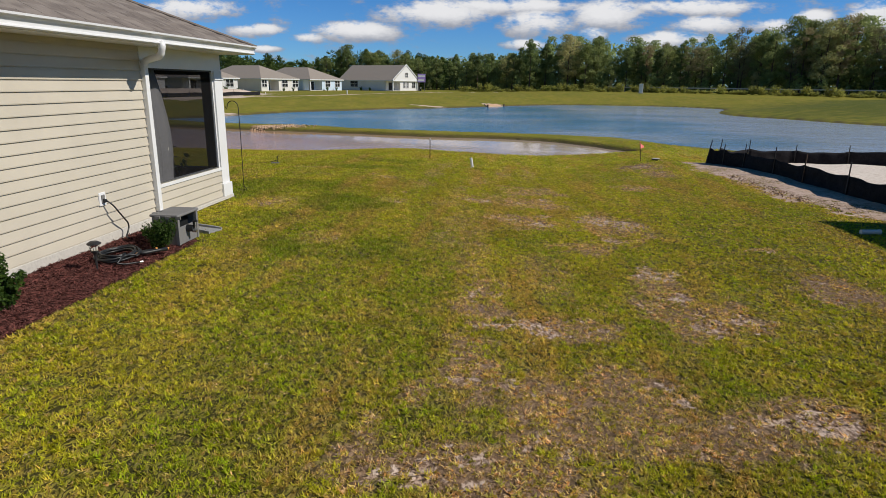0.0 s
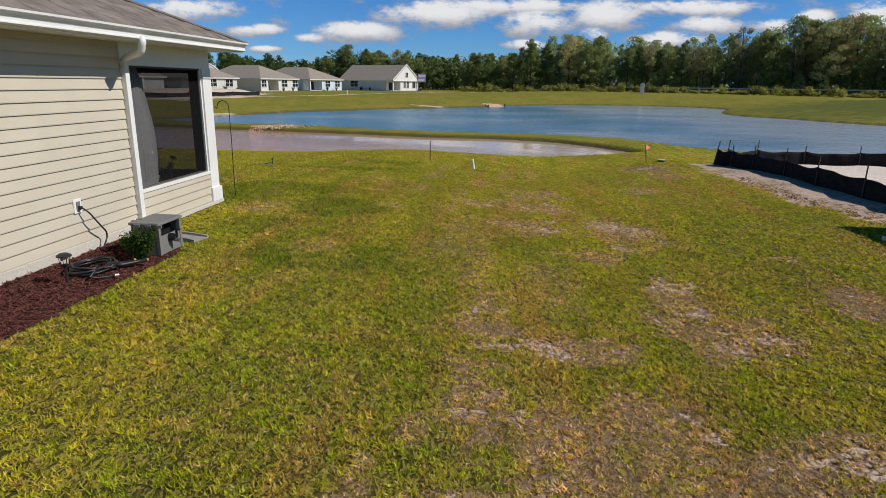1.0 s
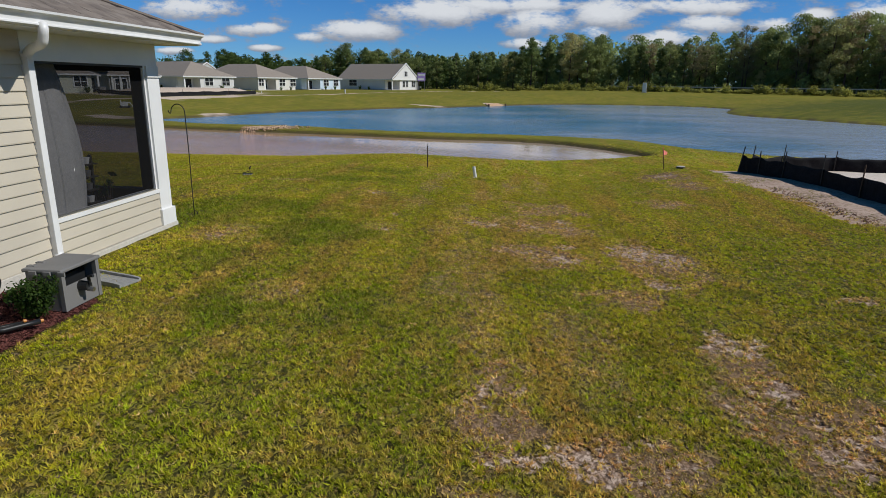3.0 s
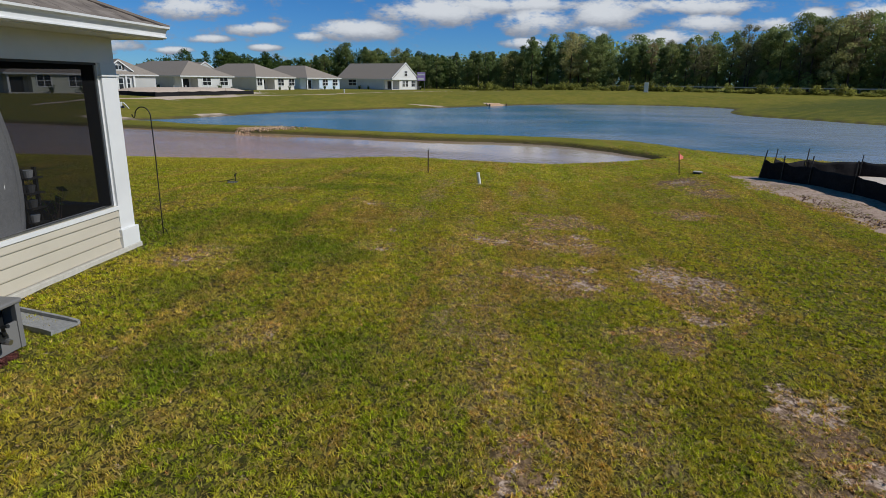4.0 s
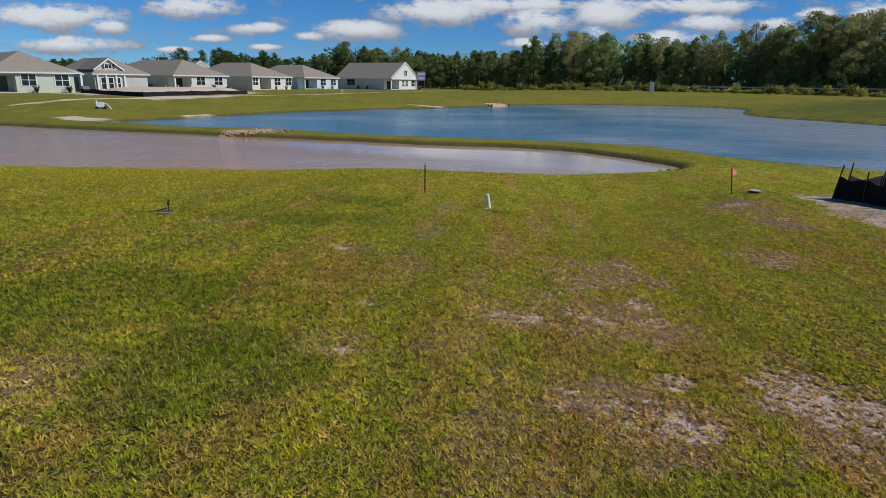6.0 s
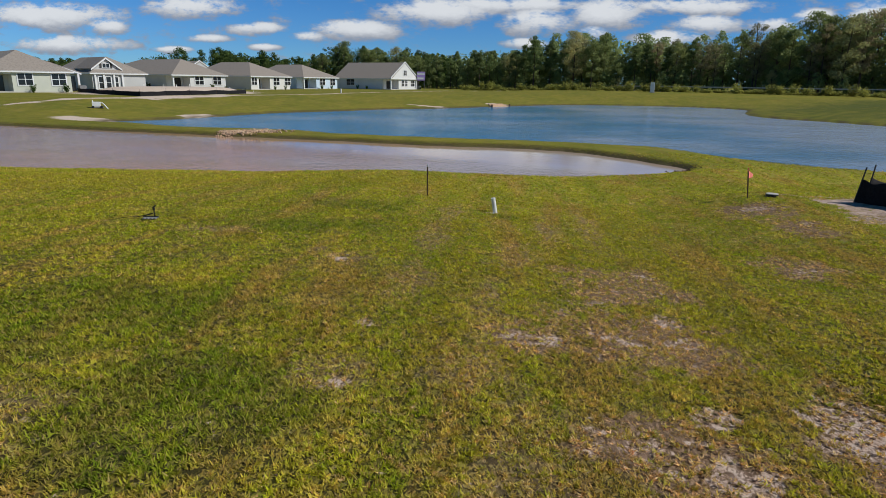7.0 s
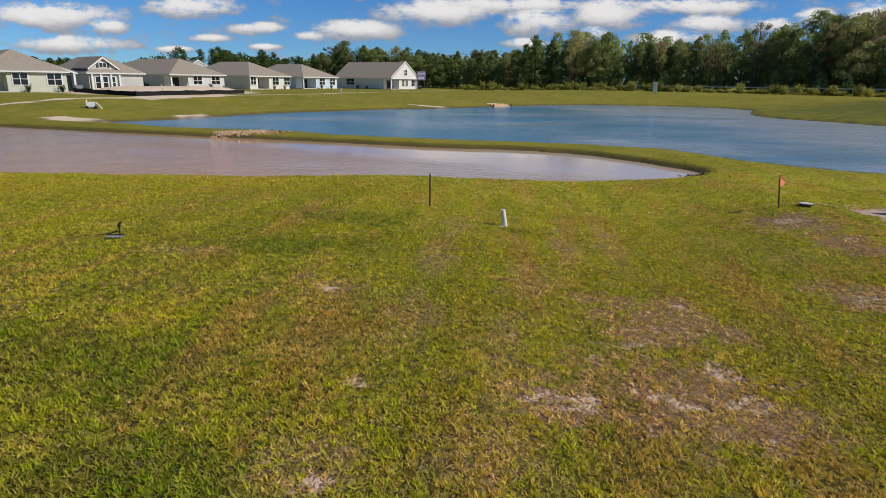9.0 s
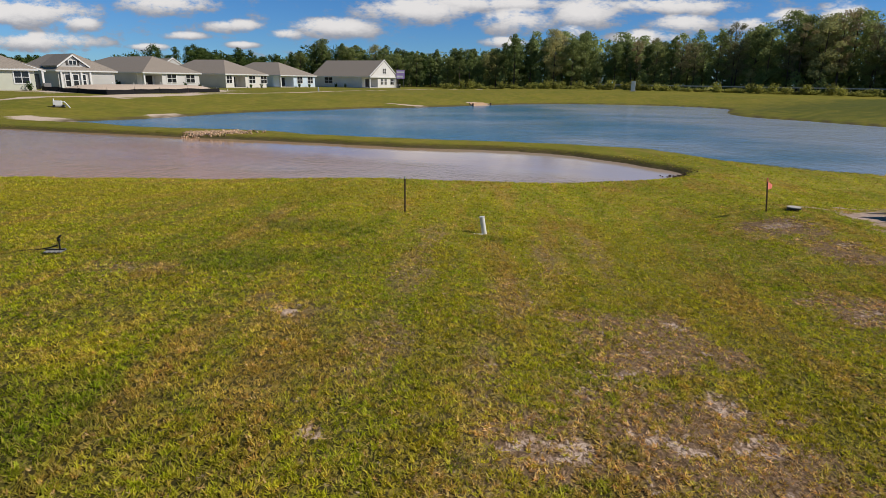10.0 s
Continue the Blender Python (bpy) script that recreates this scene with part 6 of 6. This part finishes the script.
headwall()
pump_rig()
roadside()
silt_fence("distant black silt fence round a building plot", [(-60.7, 90.0), (-55.0, 85.6), (-49.5, 81.4), (-43.2, 77.2), (-42.7, 82.0), (-42.0, 86.5), (-41.0, 92.0), (-39.5, 98.5)], 0.0, 0.58, 9)


def air_conditioner(x, y, turn):
    t = thing("air_conditioner", "grey outdoor air conditioning unit beside a far house", "air conditioner", "air conditioners", at=(x, y, ground_z(x, y)), turn=turn)
    part("case", solid(-0.45, 0.45, -0.45, 0.45, 0.0, 0.95, 0.04), M_BOX, t)
    bm = bmesh.new()
    rod(bm, (0, 0, 0.95), (0, 0, 0.99), 0.36, 0.33, 18)
    part("fan_grille", bm, M_BLACK, t)
    part("pad", solid(-0.55, 0.55, -0.55, 0.55, -0.3, 0.0), M_SLAB, t)


for unit in ((-60.2, 90.4, 53), (-56.6, 139.0, 69), (-52.0, 158.5, 66), (-25.6, 179.6, 67)):
    air_conditioner(*unit)


def grade_stakes():
    """Short white stakes along the back of the building plot."""
    rng = random.Random(14)
    for k in range(9):
        x, y = -58.5 + 1.9 * k, 103.5 + 0.9 * k + rng.uniform(-1, 1)
        t = thing("grade_stake", "short pale grade stake on the building plot", "stake", "grade stakes", at=(x, y, ground_z(x, y)), turn=rng.uniform(0, 90))
        part("shaft", solid(-0.05, 0.05, -0.03, 0.03, -0.2, rng.uniform(0.25, 0.5), 0.01), M_PIPE, t)


grade_stakes()


def weeds():
    """Yellow-green weeds and brush in front of the wood, and shrubs by the far houses."""
    rng = random.Random(31)
    models = [leaf_bush("weed_clump", "yellow-green roadside weed clump before the wood", "weeds", (18.0, 176.0, 0.2), 2.4, 2.0, 520, 40 + k, 0.12, M_WEED) for k in range(3)]
    for m in models:
        tagged(m, group="roadside weeds")
    line = [(-12.0, 180.0), (10.0, 176.0), (26.0, 165.0), (40.0, 160.0), (56.0, 154.0), (72.0, 147.0), (92.0, 138.0)]
    for (ax, ay), (bx, by) in zip(line, line[1:]):
        n = int(math.hypot(bx - ax, by - ay) / 1.05)
        for i in range(n):
            f = (i + rng.random()) / n
            x, y = ax + (bx - ax) * f + rng.uniform(-1, 1), ay + (by - ay) * f + rng.uniform(-2.5, 2.5)
            c = copy_thing(rng.choice(models), Matrix.Translation((x, y, ground_z(x, y) - 0.1)) @ Matrix.Rotation(rng.uniform(0, 6), 4, "Z"))
            c.scale = (rng.uniform(0.9, 2.0), rng.uniform(0.9, 1.6), rng.uniform(0.25, 0.6) if rng.random() < 0.66 else rng.uniform(0.7, 1.3))
    model = leaf_bush("shrub", "dark rounded foundation shrub by a far house", "shrub", (0, 0, -5), 1.1, 1.2, 420, 60, 0.07, M_SHRUB)
    tagged(model, group="house shrubs")
    spots_ = []
    for (px, py), head, us in (((-66.9, 81.4), 53, (4.9, 8.9)), ((-63.1, 119.6), 61.5, (7.9, 10.8)), ((-53.9, 133.7), 69, (6.2, 9.4)), ((-49.3, 153.4), 66, (5.4, 9.0)), ((-31.0, 167.5), 67, (12.9,))):
        for u in us:
            a = radians(head)
            spots_.append((px + u * math.cos(a) + 0.9 * math.sin(a), py + u * math.sin(a) - 0.9 * math.cos(a)))
        a = radians(head + 90)
        for v in (7.0, 10.0):
            spots_.append((px + v * math.cos(a) - 0.9 * math.sin(a), py + v * math.sin(a) + 0.9 * math.cos(a)))
    for i, (x, y) in enumerate(spots_):
        m = Matrix.Translation((x, y, ground_z(x, y) - 0.05)) @ Matrix.Rotation(i * 1.3, 4, "Z")
        if i == 0:
            model.matrix_basis = m
        else:
            c = copy_thing(model, m)
            k = rng.uniform(0.7, 1.2)
            c.scale = (k, k, k)


weeds()


# ---- grass ----
def blades(rng, x, y, z, per, tall, wide, loose, tone, dry, lush_shaded):
    """Triangular blades leaning out of each tuft: verts, and how many a tuft has."""
    m = len(x) * per
    cx, cy, cz, tone, dry, lush_shaded, wide = [np.repeat(a, per) for a in (x, y, z, tone, dry, lush_shaded, wide)]
    ang = rng.uniform(0, math.tau, m)
    lean = np.clip(rng.normal(0.98, 0.3, m) + 0.3 * dry, 0.1, 1.5)
    length = tall * rng.uniform(0.6, 1.4, m) * (0.7 + 0.6 * tone) * (1 + 0.25 * lush_shaded - 0.1 * dry)
    c, s_ = np.cos(ang), np.sin(ang)
    off = loose * np.sqrt(rng.uniform(0, 1, m))
    turn = rng.uniform(0, math.tau, m)
    root = np.stack([cx + np.cos(turn) * off, cy + np.sin(turn) * off, cz - 0.004 + 0.004 * rng.uniform(0, 1, m)], 1)
    tip = root + np.stack([c * np.sin(lean) * length, s_ * np.sin(lean) * length, np.cos(lean) * length + 0.004], 1)
    twist = ang + rng.normal(math.pi / 2, 0.5, m)
    w = np.stack([np.cos(twist), np.sin(twist), 0.3 * rng.normal(size=m)], 1) * (wide * rng.uniform(0.7, 1.35, m))[:, None]
    return np.stack([root - w, root + w, tip], 1).reshape(-1, 3)


def lawn_blades():
    """Mown tufts over the lawn, thinned where the soil is bare, coarser farther off, and rank tufts at the water's edge."""
    rng = np.random.default_rng(12)
    runs = [(1.2, 13.5, -8.0, 9.6, 1050, 8, 0.030, 0.0056, 0.019), (13.5, 17.5, -10.0, 10.0, 620, 7, 0.031, 0.0066, 0.024), (17.5, 22.0, -16.0, 12.0, 300, 7, 0.036, 0.0072, 0.036),
            (22.0, 30.5, -26.0, 15.0, 120, 6, 0.046, 0.0095, 0.050), (-7.0, 20.0, -3.0, 13.0, 70, 5, 0.048, 0.0130, 0.060), (24.0, 39.0, 6.0, 24.0, 45, 5, 0.05, 0.0140, 0.070), (26.0, 52.0, -36.0, 16.0, 150, 5, 0.035, 0.011, 0.09)]
    vs, attrs = [], []
    for k, (y0, y1, x0, x1, count, per, tall, wide, loose) in enumerate(runs):
        n = int((y1 - y0) * (x1 - x0) * count)
        x, y = rng.uniform(x0, x1, n), rng.uniform(y0, y1, n)
        aside = np.abs(x - (1.9 - 0.11 * y))
        far = aside - 1.2 - 0.62 * (y + 1.0)
        side = step(2.6, 4.6, aside) if k == 0 else 0 * x
        if k == 4:
            ok = (far >= 0.6) | (y < 1.2)
        elif k == 6:
            ok = np.minimum(np.abs(signed(POND, x, y)), np.abs(signed(LAKE, x, y))) < 1.2
        elif k == 5:
            ok = (y > 30.5) | (x > 15.0)
        else:
            ok = (far < 0.6) & (rng.uniform(size=n) < 1 - 0.55 * side)
        x, y, side = x[ok], y[ok], side[ok]
        z, d = land(x, y)
        bare, dry, lush_shaded, gold, sand, wet = lawn_state(x, y, d)
        tone = np.clip(0.45 * step(0.2, 0.8, 0.5 * wander(x, y, 16.0, 20) + 0.5 * wander(x, y, 30.0, 21)) + 0.85 * rng.uniform(size=len(x)) - 0.14, 0, 1)
        dead = np.maximum(dry, step(0.15, 0.6, bare))
        chance = (1 - 0.66 * step(0.3, 0.75, bare)) * (1 - 0.97 * step(0.25, 0.75, sand)) * (1 - 0.2 * dry) * (0.8 + 0.3 * tone)
        ok = rng.uniform(size=len(x)) < chance
        ok &= (d > 0.1) & (d < 0.45) if k == 6 else d > 0.25
        ok &= ~((y < 7.15) & (x < -2.03 - 0.9 * step(6.75, 7.15, y) + 0.10 * (wander(y, y * 0 + 1, 1.1, 3) - 0.5))) & ~((x < -2.93) & (y < 10.0))
        x, y, z, dead, lush_shaded, gold, tone, side = [a[ok] for a in (x, y, z, dead, lush_shaded, gold, tone, side)]
        if k == 6:
            lush_shaded, gold, tone = lush_shaded * 0 + 0.6, gold * 0, tone * 0.4
        dead = np.maximum(dead, 0.75 * (rng.uniform(size=len(x)) < 0.09 * (1 - lush_shaded)))
        # a part of the tufts inside a dry patch stays green
        dead = np.clip(dead * 1.15 - (rng.uniform(size=len(x)) < 0.32) * 0.8, 0, 1)
        vs.append(blades(rng, x, y, z, per, tall, wide * (1 + 0.5 * side), loose, tone, dead, lush_shaded))
        attrs.append([np.repeat(a, per * 3) for a in (dead, lush_shaded, gold, tone)])
    v = np.concatenate(vs)
    dry, lush_shaded, gold, tone = [np.concatenate(a) for a in zip(*attrs)]
    ob = new("grass", big_mesh("grass", v, np.arange(len(v)).reshape(-1, 3), M_BLADES, dict(dry=dry, lush_shaded=lush_shaded, gold=gold, tone=tone)))
    tagged(ob, "short yellow-green mown lawn grass, thin in dry patches", "grass", kind="stuff")


lawn_blades()
